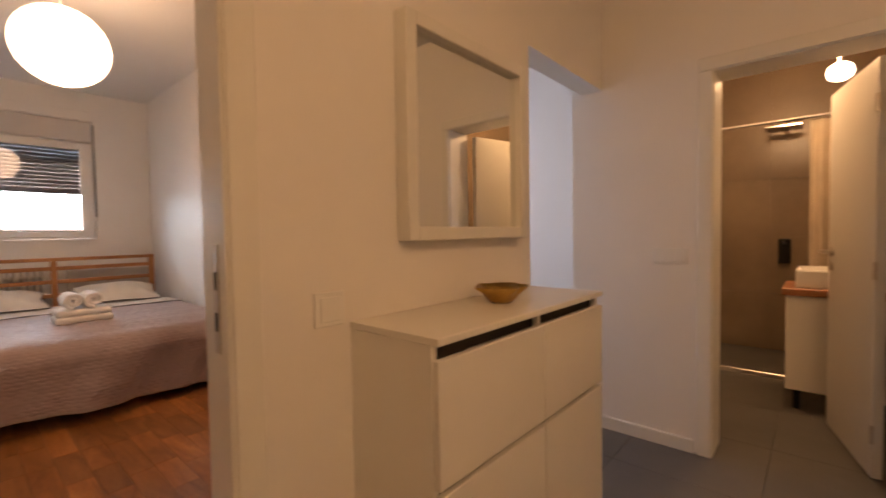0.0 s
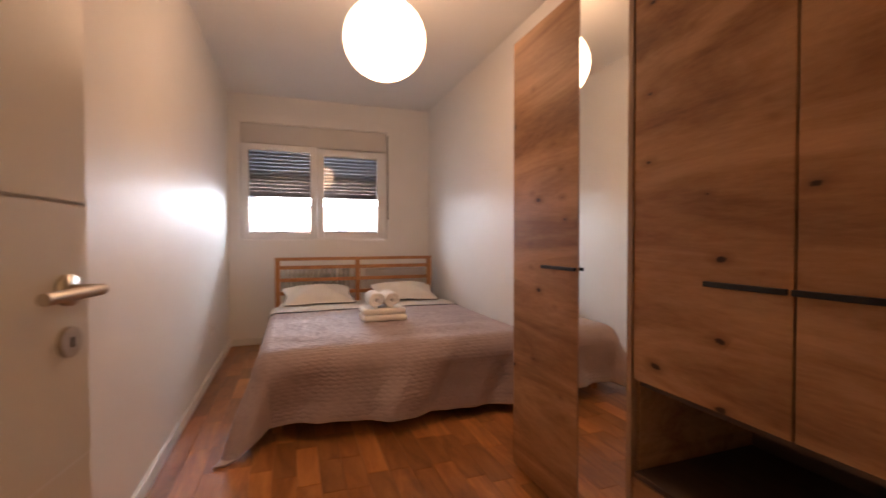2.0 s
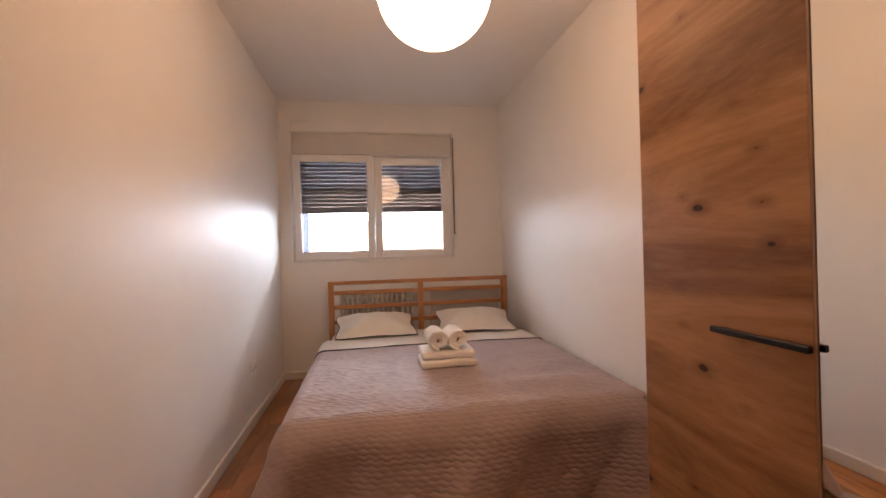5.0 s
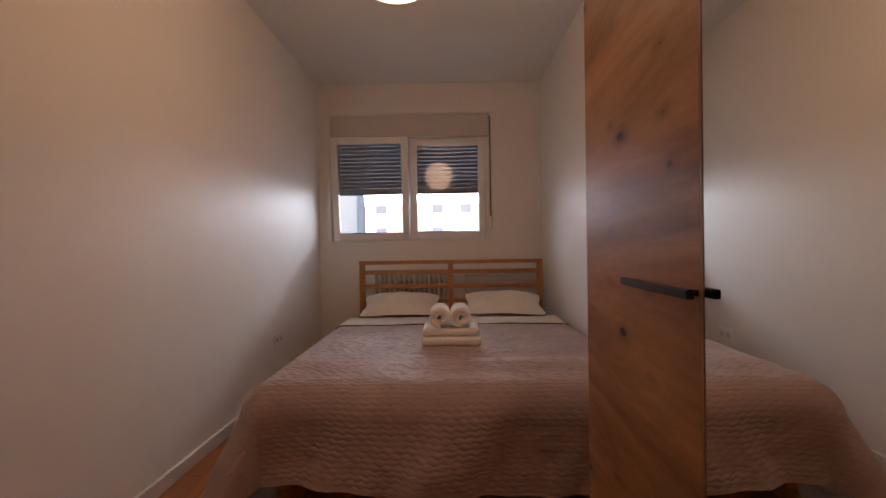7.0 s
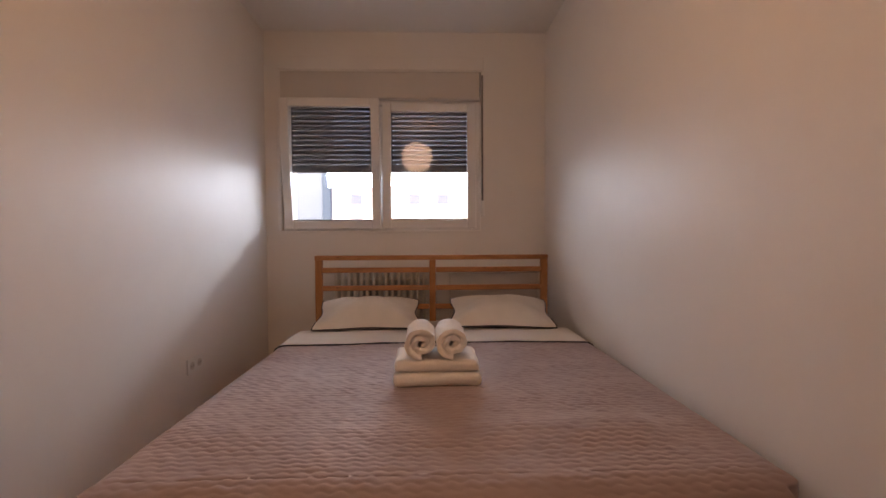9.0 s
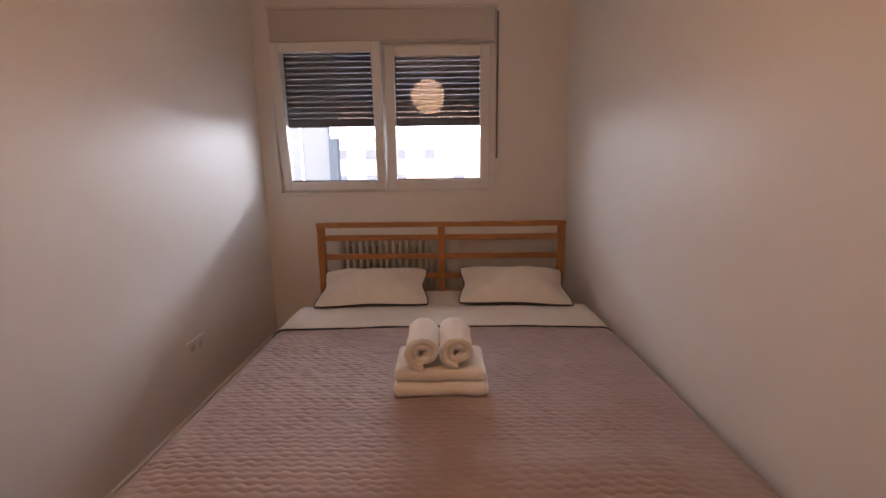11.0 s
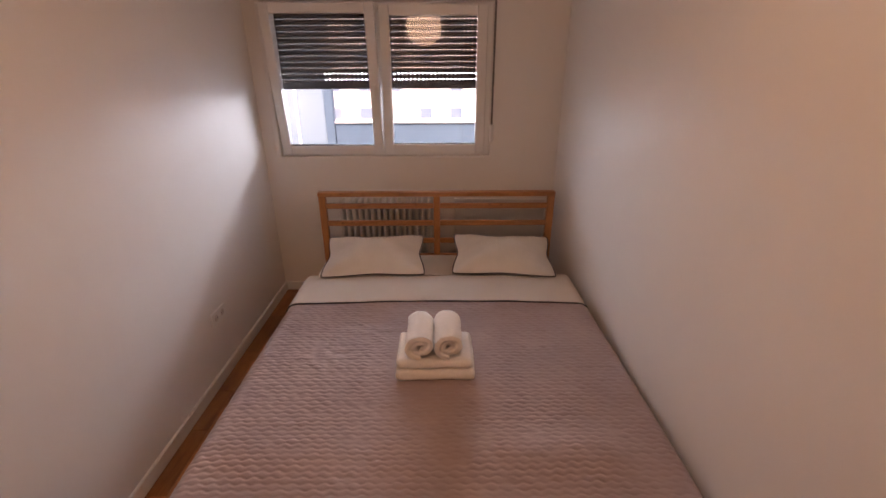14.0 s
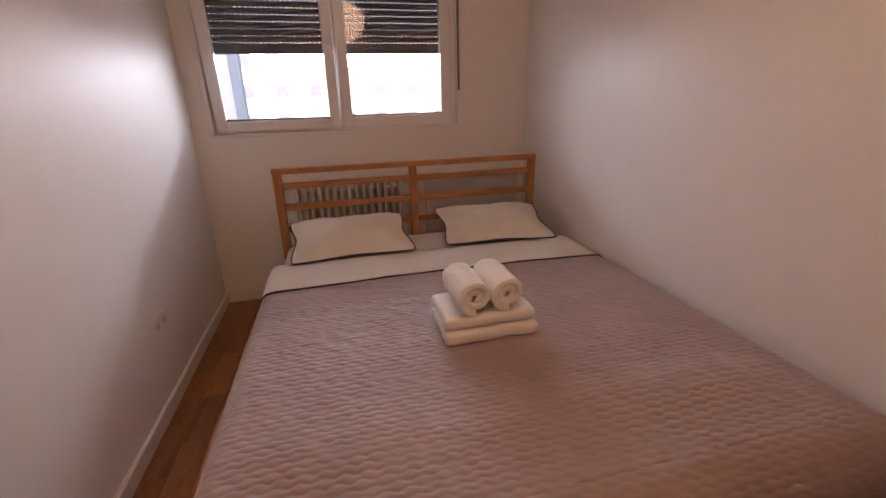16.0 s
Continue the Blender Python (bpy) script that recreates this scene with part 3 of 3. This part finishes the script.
# quilted cover, draped over the foot and both sides
TOP = 0.497
EX0, EX1, EY0 = BL + 0.04, BR - 0.015, BF + 0.035   # where the cover turns over the edges


def drop(d, r=0.08, slope=0.16):
    """How far out and how far down a cloth lies that has run d past an edge."""
    q = r * math.pi / 2
    if d < q:
        a = d / r
        return r * math.sin(a), r * (1 - math.cos(a))
    return r + (d - q) * slope, r + (d - q) * math.cos(math.atan(slope))


def draped(x, y, lift=0.0, right_room=0.06):
    dx = min(x - EX0, 0) if x < 1.0 else max(x - EX1, 0)
    dy = min(y - EY0, 0)
    d = math.hypot(dx, dy)
    px, py = min(max(x, EX0), EX1), max(y, EY0)
    z = TOP
    puff = 0.006 * noise.noise(Vector((x * 2.1, y * 2.1, 3.0)))
    if d > 1e-6:
        foot, corner = abs(dy) / d, 2 * abs(dx * dy) / (d * d)
        near_foot = min(max((4.05 - y) / 0.45, 0), 1)
        out, down = drop(d, 0.065 + 0.075 * foot, 0.03 + 0.08 * foot + 0.30 * corner * (1.0 if dx < 0 else 0.1) + 0.13 * near_foot * (1 - foot))
        along = (x * 5.2 if abs(dy) > abs(dx) else y * 4.1)
        lean = along + 2.6 * down
        fold = (0.052 * math.sin(lean * 1.15 + 0.4) + 0.020 * math.sin(lean * 2.7 + 1.9) + 0.008 * math.sin(lean * 6.1)) * min(down / 0.3, 1) * (0.25 + 0.75 * foot)
        out = max(out + fold, 0.006)
        if dx > 0:
            out = min(out, right_room)
        z -= down
        if z < 0.012:
            out += (0.012 - z) * 0.75
            z = 0.012 + 0.004 * math.sin(x * 30 + y * 23)
        px += out * dx / d
        py += out * dy / d
    else:
        fade = min((y - EY0) / 0.25, 1) * min((x - EX0) / 0.2, 1) * min((EX1 - x) / 0.2, 1)
        z += fade * (puff + 0.022 * math.exp(-((y - 3.86) / 0.10) ** 2) * (0.6 + 0.4 * math.sin(x * 4.4 + 0.5)))
    return Vector((px, py, z + lift))


def quilt_point(u, v):
    y = 4.975 + (3.165 + 0.02 * math.sin(u * 7) - 4.975) * v - 0.03 * (2 * u - 1) ** 2
    x = -0.02 + (2.36 - -0.02) * u
    p = draped(x, y)
    # wavy stitching lines, each a little out of step with the next
    yy = y + 0.006 * noise.noise(Vector((x * 5, y * 5, 11)))
    k0 = math.floor(yy / 0.0225)
    near = 1.0
    for k in (k0 - 1, k0, k0 + 1, k0 + 2):
        phase = 1.9 * math.sin(k * 2.399) + 2.6 * noise.noise(Vector((x * 3, k * 0.31, 7)))
        near = min(near, abs(yy - k * 0.0225 - 0.0042 * math.sin(x * 2 * math.pi / 0.050 + phase)))
    bulge = 0.0042 * (1 - math.exp(-near / 0.0048)) * (0.75 + 0.5 * noise.noise(Vector((x * 5, y * 5, 4))) + 0.7 * noise.noise(Vector((x * 17, y * 21, 9)))) + 0.0018 * noise.noise(Vector((x * 28, y * 34, 0)))
    down = TOP - p.z
    side_share = min(max(down / 0.14, 0), 1)
    p.z += bulge * (1 - side_share)
    if y < EY0:
        p.y -= bulge * side_share
    elif x < EX0:
        p.x -= bulge * side_share
    return p


cover = part("quilted_bedspread", grid_sheet(410, 440, quilt_point, 0.004), QUILT, None, "", True)
tagged(cover, "taupe quilted bedspread with wavy stitching, hanging over the bed", "bedspread")



def bottom_hem(u, v):
    a = 2 * math.pi * v
    return quilt_point(u, 1.0) + Vector((0, 0.006 * math.cos(a), 0.006 * math.sin(a)))


part("hem", grid_sheet(200, 6, bottom_hem), QUILT, cover, "", True)


def fold_point(u, v):
    x = 0.06 + (2.26 - 0.06) * u
    y = 4.950 + (5.29 - 4.950) * v - 0.05 * (2 * u - 1) ** 2 * (1 - v)
    p = draped(x, y)
    p.z += 0.010 + 0.004 * math.sin(math.pi * v) + 0.003 * noise.noise(Vector((x * 6, y * 9, 1)))
    if x < EX0:
        p.x -= 0.006
    return p


fold_ = part("turned_down_sheet", grid_sheet(90, 26, fold_point, 0.006), LINEN, None, "", True)
tagged(fold_, "off-white turned-down sheet with a dark edge across the bed", "sheet")


def hem_point(u, v):
    a = 2 * math.pi * v
    return fold_point(u, 0.0) + Vector((0, -0.004 + 0.005 * math.cos(a), -0.001 + 0.005 * math.sin(a)))


part("hem", grid_sheet(80, 8, hem_point), PIPING, fold_, "dark hem", True)


# ---- pillows ----
def make_pillow(at, turn):
    ob = thing("pillow", (0, 0, 0), "plump white pillow with dark piping at the head of the bed", "pillow", "pillows on the bed")
    W, D, H = 0.335, 0.212, 0.112

    def outline(a, k=1.0):
        c, s_ = math.cos(a), math.sin(a)
        n = 2.4 + 47 * k ** 3
        r = (abs(c) ** n + abs(s_) ** n) ** (-1 / n)
        pull = 1 - 0.085 * math.cos(2 * a) ** 2
        return W * r * c * pull, D * r * s_ * pull

    for sgn in (1, -1):
        def f(u, v, sgn=sgn):
            k = v
            x, y = outline(2 * math.pi * u, k)
            h = (1 - k ** 1.9) ** 1.15 * H
            wr_ = 0.009 * noise.noise(Vector((x * k * 9, y * k * 11, sgn * 2 + at[0]))) * (1 - k ** 6)
            h *= 1.0 if sgn > 0 else 0.6
            return Vector((x * k, y * k, sgn * h + wr_ + 0.06))
        part("cushion" if sgn > 0 else "underside", grid_sheet(112, 20, f), PILLOWM, ob, "", True)

    def pip(u, v):
        x, y = outline(2 * math.pi * u)
        l = math.hypot(x, y)
        a = 2 * math.pi * v
        k = 1 + 0.0045 * math.cos(a) / l
        return Vector((x * k, y * k, 0.06 + 0.0045 * math.sin(a)))
    part("piping", grid_sheet(112, 6, pip), PIPING, ob, "dark piping", True)
    ob.matrix_world = Matrix.Translation(at) @ turn
    return ob


make_pillow((0.765, 5.475, 0.520), Euler((radians(16), 0, radians(3))).to_matrix().to_4x4())
make_pillow((1.640, 5.475, 0.522), Euler((radians(16), radians(1), radians(-3))).to_matrix().to_4x4())


# ---- towels ----
def folded_towel(z0, x0, x1, y0, y1, h, seed):
    ob = thing("folded_towel", ((x0 + x1) / 2, (y0 + y1) / 2, z0), "thick white terry towel, folded flat on the bedspread", "towel", "towels on the bed")
    b = bx(x0, y0, z0 + 0.0005, x1, y1, z0 + h, h * 0.42, seg=5)
    bmesh.ops.subdivide_edges(b, edges=[e for e in b.edges if e.calc_length() > 0.1], cuts=14, use_grid_fill=True)
    for v in b.verts:
        v.co += Vector((0.005, 0.005, 0.003)) * noise.noise(v.co * 13 + Vector((seed, 0, 0)))
    part("fold", b, TERRY, ob, "", True)
    return ob


folded_towel(0.503, 1.022, 1.368, 4.25, 4.50, 0.052, 1)
folded_towel(0.5555, 1.024, 1.360, 4.262, 4.50, 0.05, 5)


def rolled_towel(xc, zc, y0, y1, flip):
    ob = thing("rolled_towel", (xc, (y0 + y1) / 2, zc), "white terry towel rolled into a spiral, on folded towels", "towel", "towels on the bed")
    turns, R, r0, T, N = 2.05, 0.0605, 0.008, 0.0258, 120

    def f(u, v):
        # v runs once round the strip: outside, far edge, inside, near edge
        w = v * 24
        k, along, half = (1, w / 10, 0) if w <= 10 else ((1 - (w - 10) / 2 * 2, 1.0, 1) if w < 12 else ((-1, 1 - (w - 12) / 10, 0) if w <= 22 else (-1 + (w - 22), 0.0, 1)))
        a = flip * (u - 1) * turns * 2 * math.pi - math.pi / 2
        bulge = 0.004 * half * math.sin(math.pi * (k + 1) / 2)
        rr = r0 + (R - r0) * u + k * T / 2 + 0.0045 * noise.noise(Vector((2.2 * math.cos(a) + u * 3, 2.2 * math.sin(a) + along * 3, xc * 7)))
        near = 1 if along < 0.5 else -1
        y = y0 + (y1 - y0) * along + near * (0.006 * math.sin(a + 2) + 0.010 * (1 - u)) - near * bulge
        return Vector((xc + rr * math.cos(a), y, zc + rr * math.sin(a) * 0.92))
    part("roll", grid_sheet(N, 24, f), TERRY, ob, "", True)
    return ob


rolled_towel(1.133, 0.672, 4.262, 4.470, 1)
rolled_towel(1.256, 0.671, 4.268, 4.478, 1)

# ---- radiator behind the headboard ----
rad = thing("radiator", (0.80, 5.97, 0.12), "cream ribbed radiator on the wall below the window", "radiator")
rib_mesh = None
for k in range(15):
    x = 0.455 + k * 0.048
    if rib_mesh is None:
        b = bx(x - 0.0135, 5.905, 0.16, x + 0.0135, 6.03, 0.825, 0.012, seg=3)
        o = part("rib", b, RADIATOR, rad, "", True)
        rib_mesh, rx0 = o.data, x
    else:
        o = new("rib", rib_mesh)
        o.parent = rad
        o.location = (x - rx0, 0, 0)
part("pipe", rod((0.44, 5.967, 0.20), (1.15, 5.967, 0.20), 0.016), RADIATOR, rad)
part("pipe", rod((0.44, 5.967, 0.76), (1.15, 5.967, 0.76), 0.016), RADIATOR, rad)
pan = thing("wall_panel", (1.68, 6.04, 0.5), "pale flat panel on the wall behind the headboard", "panel")
part("panel", bx(1.33, 6.02, 0.36, 2.04, 6.041, 0.80, 0.006), BOXM, pan)
part("top_trim", bx(1.325, 6.012, 0.8005, 2.045, 6.041, 0.815, 0.003), PVC, pan)


# ---- sockets and switches ----
def faceplate(name, label, centre, w, h, normal, rockers, holes):
    """A white plate on a wall; normal is the way it faces."""
    ob = thing(name, (0, 0, 0), label, "switch" if rockers else "socket")
    part("plate", bx(-w / 2, -0.009, -h / 2, w / 2, 0.0, h / 2, 0.003, seg=2), PLASTIC, ob)
    for x0, x1 in rockers:
        part("rocker", bx(x0, -0.013, -h / 2 + 0.012, x1, -0.0092, h / 2 - 0.012, 0.002), PLASTIC, ob)
    for x in holes:
        # greyer than the plate: the socket recess's shade as colour
        s_ = part("shaded_insert", rod((x, -0.0092, 0), (x, -0.0105, 0), 0.021, seg=24), BOXM, ob)
        for dx in (-0.0095, 0.0095):
            part("hole", rod((x + dx, -0.0104, 0), (x + dx, -0.0112, 0), 0.003, seg=8), DARK, s_)
    ob.matrix_world = Matrix.Translation(centre) @ Matrix.Rotation(math.atan2(normal[0], -normal[1]), 4, "Z")
    return ob


faceplate("wall_socket", "white double wall socket low beside the bed", (XL, 4.98, 0.40), 0.155, 0.082, (1, 0), [], [-0.036, 0.036])
faceplate("light_switch", "white square light switch beside the bedroom doorway", (1.183, YH, 0.948), 0.088, 0.088, (0, -1), [(-0.03, 0.03)], [])
faceplate("light_switch", "wide white multi-gang light switch near the bathroom door", (BX, 0.665, 1.0), 0.165, 0.082, (-1, 0), [(-0.07, -0.026), (-0.022, 0.022), (0.026, 0.07)], [])

# ---- paper lantern ----
LC, LR = Vector((1.01, 3.36, 2.24)), 0.226
lan = thing("pendant_lamp", (LC.x, LC.y, ZC), "round white rice-paper pendant lamp, switched on", "lamp")
prof = []
for k in range(81):
    th = radians(9) + (math.pi - radians(18)) * k / 80
    r = LR * math.sin(th) * (1 - 0.006 * abs(math.sin(k * math.pi / 5)))
    prof.append((r, LC.z + LR * 0.97 * math.cos(th)))
part("shade", turned(prof, 48, (LC.x, LC.y)), PAPER, lan, "glowing rice-paper globe", True)
part("cord", rod((LC.x, LC.y, LC.z + 0.21), (LC.x, LC.y, ZC - 0.05), 0.004, seg=8), PLASTIC, lan)
part("ceiling_rose", turned([(0.0, ZC - 0.065), (0.02, ZC - 0.062), (0.045, ZC - 0.03), (0.05, ZC - 0.001), (0.0, ZC - 0.001)], 28, (LC.x, LC.y)), PLASTIC, lan, "white ceiling rose", True)

# ---- hall: shoe cabinet, mirror, bowl ----
CX0, CX1, CY0, CY1, CT = 1.25, 2.19, 0.705, YH - 0.001, 0.905
sc = thing("shoe_cabinet", (1.72, 0.87, -0.012), "white shoe cabinet with four tilting fronts against the hall wall", "cabinet")
part("side_panel", bx(CX0, CY0 + 0.02, -0.012, CX0 + 0.018, CY1, CT - 0.019, 0.001), SHELL, sc)
part("side_panel", bx(CX1 - 0.018, CY0 + 0.02, -0.012, CX1, CY1, CT - 0.019, 0.001), SHELL, sc)
part("divider", bx(1.73, CY0 + 0.022, -0.012, 1.746, CY1, CT - 0.02), SHELL, sc)
# near-black back and strip: shade behind the top gap, put in as colour
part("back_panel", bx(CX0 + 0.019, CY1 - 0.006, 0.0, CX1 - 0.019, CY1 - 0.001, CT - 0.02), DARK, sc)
part("top_gap_shade", bx(CX0 + 0.019, CY0 + 0.04, CT - 0.06, CX1 - 0.019, CY0 + 0.05, CT - 0.019), DARK, sc)
part("top", bx(CX0 - 0.002, CY0 - 0.002, CT - 0.018, CX1 + 0.002, CY1, CT, 0.0015), SHELL, sc)
for x0, x1 in ((CX0 + 0.001, 1.735), (1.741, CX1 - 0.001)):
    part("front", bx(x0, CY0, 0.558, x1, CY0 + 0.018, CT - 0.052, 0.0015), SHELL, sc)
    part("front", bx(x0, CY0, 0.0, x1, CY0 + 0.018, 0.543, 0.0015), SHELL, sc)
# dark strip added for the shade in the gap between the fronts
part("gap_shade", bx(CX0 + 0.02, CY0 + 0.03, 0.52, CX1 - 0.02, CY0 + 0.04, 0.58), DARK, sc)

mir = thing("wall_mirror", (1.75, YH, 1.1), "square wall mirror in a deep cream frame above the cabinet", "mirror")
mx0, mx1, mz0, mz1, mw, my = 1.425, 2.085, 1.115, 1.785, 0.042, YH - 0.055
for args in ((mx0, mz0, mx0 + mw, mz1), (mx1 - mw, mz0, mx1, mz1), (mx0 + mw, mz0, mx1 - mw, mz0 + mw), (mx0 + mw, mz1 - mw, mx1 - mw, mz1)):
    part("frame_bar", bx(args[0], my, args[1], args[2], YH - 0.001, args[3], 0.003), LACQUER, mir)
part("mirror_glass", bx(mx0 + mw - 0.002, my + 0.028, mz0 + mw - 0.002, mx1 - mw + 0.002, my + 0.034, mz1 - mw + 0.002), MIRROR, mir)

bowl = thing("leaf_bowl", (1.745, 0.87, CT), "small scalloped brass bowl on the shoe cabinet", "bowl")


def bowl_wave(a, r, z):
    return r * 0.16 * max(0, (z - CT - 0.02) / 0.04) * (0.6 * math.sin(5 * a) + 0.4 * math.sin(9 * a + 1) + 0.35 * math.cos(2 * a))


part("body", turned([(0.0, CT + 0.001), (0.034, CT + 0.001), (0.047, CT + 0.012), (0.066, CT + 0.034), (0.089, CT + 0.053), (0.087, CT + 0.056), (0.063, CT + 0.038), (0.042, CT + 0.016), (0.0, CT + 0.008)], 60, (1.745, 0.87), None, bowl_wave), BRASS, bowl, "", True)
hlamp = thing("hall_ceiling_lamp", (0.55, -0.85, 2.6), "small round hall ceiling lamp, switched on", "lamp")
part("base", rod((0.55, -0.85, 2.57), (0.55, -0.85, 2.6), 0.09, seg=24), PLASTIC, hlamp)
part("globe", turned([(0.0, 2.42), (0.05, 2.432), (0.085, 2.465), (0.095, 2.51), (0.08, 2.55), (0.05, 2.569)], 28, (0.55, -0.85)), OPAL, hlamp, "glowing opal globe", True)

# ---- bathroom ----
tray = thing("shower_tray", (5.05, 0.15, -0.012), "low shower tray with a steel threshold", "shower tray")
part("tray", bx(4.66, -0.62, -0.01, 5.495, 0.915, 0.02, 0.004), SLATE, tray)
part("threshold", bx(4.62, -0.62, -0.011, 4.655, 0.915, 0.03, 0.004), STEEL, tray, "steel threshold strip")
gl = thing("shower_screen", (4.64, 0.7, 0.05), "clear glass shower screen in a chrome frame", "shower screen")
part("profile", bx(4.63, 0.89, 0.046, 4.65, 0.915, 1.9), CHROME, gl)
rail = thing("curtain_rail", (4.64, 0.15, 1.98), "chrome shower rail across the bathroom", "rail")
part("bar", rod((4.64, -0.62, 1.93), (4.64, 0.918, 1.93), 0.012), CHROME, rail)
cur = thing("shower_curtain", (4.68, -0.1, 0.1), "beige shower curtain drawn to one side", "curtain")
part("cloth", grid_sheet(60, 14, lambda u, v: Vector((4.68 + 0.03 * math.sin(u * 44) * (0.6 + 0.4 * v), 0.14 - 0.62 * u, 1.91 - 1.75 * v)), 0.003), CURTAIN, cur, "", True)
head = thing("rain_shower", (5.3, 0.35, 1.85), "square chrome rain shower head on the tiled wall", "shower head")
part("plate", bx(5.14, 0.20, 1.98, 5.38, 0.44, 1.995, 0.003), CHROME, head)
part("arm", rod((5.27, 0.32, 2.03), (5.499, 0.32, 2.03), 0.012), CHROME, head)
part("stem", rod((5.27, 0.32, 1.99), (5.27, 0.32, 2.04), 0.012), CHROME, head)
mixer = thing("shower_mixer", (5.45, 0.35, 0.95), "dark shower mixer on the tiled wall", "mixer")
part("body", bx(5.43, 0.27, 0.82, 5.499, 0.36, 1.04, 0.012, seg=2), BLACK, mixer)
part("lever", rod((5.43, 0.315, 1.0), (5.37, 0.315, 1.03), 0.012), BLACK, mixer)
van = thing("vanity_unit", (4.2, 0.0, -0.012), "white vanity unit with a reddish wooden top", "cabinet")
part("body", bx(4.0, -0.45, 0.12, 4.45, 0.235, 0.715, 0.003), SHELL, van)
part("worktop", bx(3.97, -0.47, 0.716, 4.47, 0.255, 0.76, 0.004), WALNUT, van, "reddish wooden top")
for x, y in ((4.05, 0.18), (4.40, 0.18), (4.05, -0.40), (4.40, -0.40)):
    part("leg", rod((x, y, -0.012), (x, y, 0.12), 0.018), BLACK, van)
bas = thing("washbasin", (4.2, 0.0, 0.761), "white countertop washbasin with a steel tap", "basin")
bm = bx(4.02, -0.40, 0.761, 4.42, 0.19, 0.875, 0.012, seg=2)
top_f = max(bm.faces, key=lambda f: f.calc_center_median().z)
ins = bmesh.ops.inset_individual(bm, faces=[top_f], thickness=0.02)
bmesh.ops.translate(bm, verts=list(top_f.verts), vec=(0, 0, -0.08))
part("bowl", bm, PLASTIC, bas)
bmt = rod((4.40, -0.1, 0.87), (4.40, -0.1, 1.05), 0.014)
rod((4.40, -0.1, 1.04), (4.28, -0.1, 1.03), 0.011, bm=bmt)
part("tap", bmt, CHROME, bas, "steel tap")
blamp = thing("bathroom_wall_lamp", (3.95, 0.2, 2.12), "round opal bathroom ceiling lamp, switched on", "lamp")
part("globe", turned([(0.0, 2.00), (0.03, 2.003), (0.055, 2.02), (0.064, 2.05), (0.055, 2.085), (0.03, 2.105), (0.0, 2.11)], 28, (4.05, 0.0)), OPAL, blamp, "", True)
part("stem", rod((4.05, 0.0, 2.105), (4.05, 0.0, 2.6), 0.012), CHROME, blamp)

# ---- floor pieces ----
# parquet planks, in staggered rows that run along the room
plank_floor = bpy.data.objects["floor_bedroom"]
PW, PL = 0.108, 0.46
plank_mesh = {}
rnd = random.Random(4)
rows_n = int((XR - XL) / PW) + 1
rest = bmesh.new()
for i in range(rows_n):
    x0 = XL + i * PW
    x1 = min(x0 + PW, XR)
    y = YD - 0.11 - rnd.random() * PL
    while y < YN:
        L = rnd.choice((0.30, 0.38, 0.46))
        ya, yb = max(y, YH + 0.003), min(y + L, YN)
        y += L
        if yb - ya < 0.03 or x1 - x0 < 0.02:
            continue
        if (ya > 4.0 and x0 > 0.45) or x0 > 1.70:
            bx(x0 + 0.0006, ya + 0.0006, -0.003, x1 - 0.0006, yb - 0.0006, 0.0, bm=rest)
            continue
        key = (round(x1 - x0, 3), round(yb - ya, 3))
        if key not in plank_mesh:
            b = bmesh.new()
            bmesh.ops.create_cube(b, size=1, matrix=Matrix.Diagonal((key[0] - 0.0012, key[1] - 0.0012, 0.006, 1)))
            bmesh.ops.bevel(b, geom=[e for e in b.edges if e.verts[0].co.z > 0 and e.verts[1].co.z > 0], offset=0.0008, segments=1, affect="EDGES")
            me = bpy.data.meshes.new("plank")
            b.to_mesh(me)
            b.free()
            me.materials.append(PARQUET)
            plank_mesh[key] = me
        o = new("plank", plank_mesh[key])
        o.parent = plank_floor
        o.location = ((x0 + x1) / 2, (ya + yb) / 2, -0.003 + rnd.uniform(-0.0003, 0.0003))
tagged(part("planks_under_bed", rest, PARQUET, plank_floor), kind="stuff")

# large grey tiles of hall and bathroom
tile_floor = bpy.data.objects["floor_hall"]
for i in range(12):
    for j in range(6):
        x0, y0 = -1.5 + i * 0.6, -2.15 + j * 0.6
        xa, xb, ya, yb = max(x0, -1.55), min(x0 + 0.6, 5.5), y0, min(y0 + 0.6, YH - 0.003)
        if xb - xa < 0.1 or yb - ya < 0.05:
            continue
        part("tile", bx(xa + 0.0015, ya + 0.0015, -0.014, xb - 0.0015, yb - 0.0015, -0.006, 0.001), SLATE, tile_floor)
# shower wall tiles
shower = bpy.data.objects["wall_shower"]
for i in range(3):
    for j in range(5):
        part("tile", bx(5.492, -0.62 + i * 0.52 + 0.0015, 0.02 + j * 0.52 + 0.0015, 5.503, -0.62 + (i + 1) * 0.52 - 0.0015, min(0.02 + (j + 1) * 0.52, 2.6) - 0.0015, 0.001), TAUPE, shower)
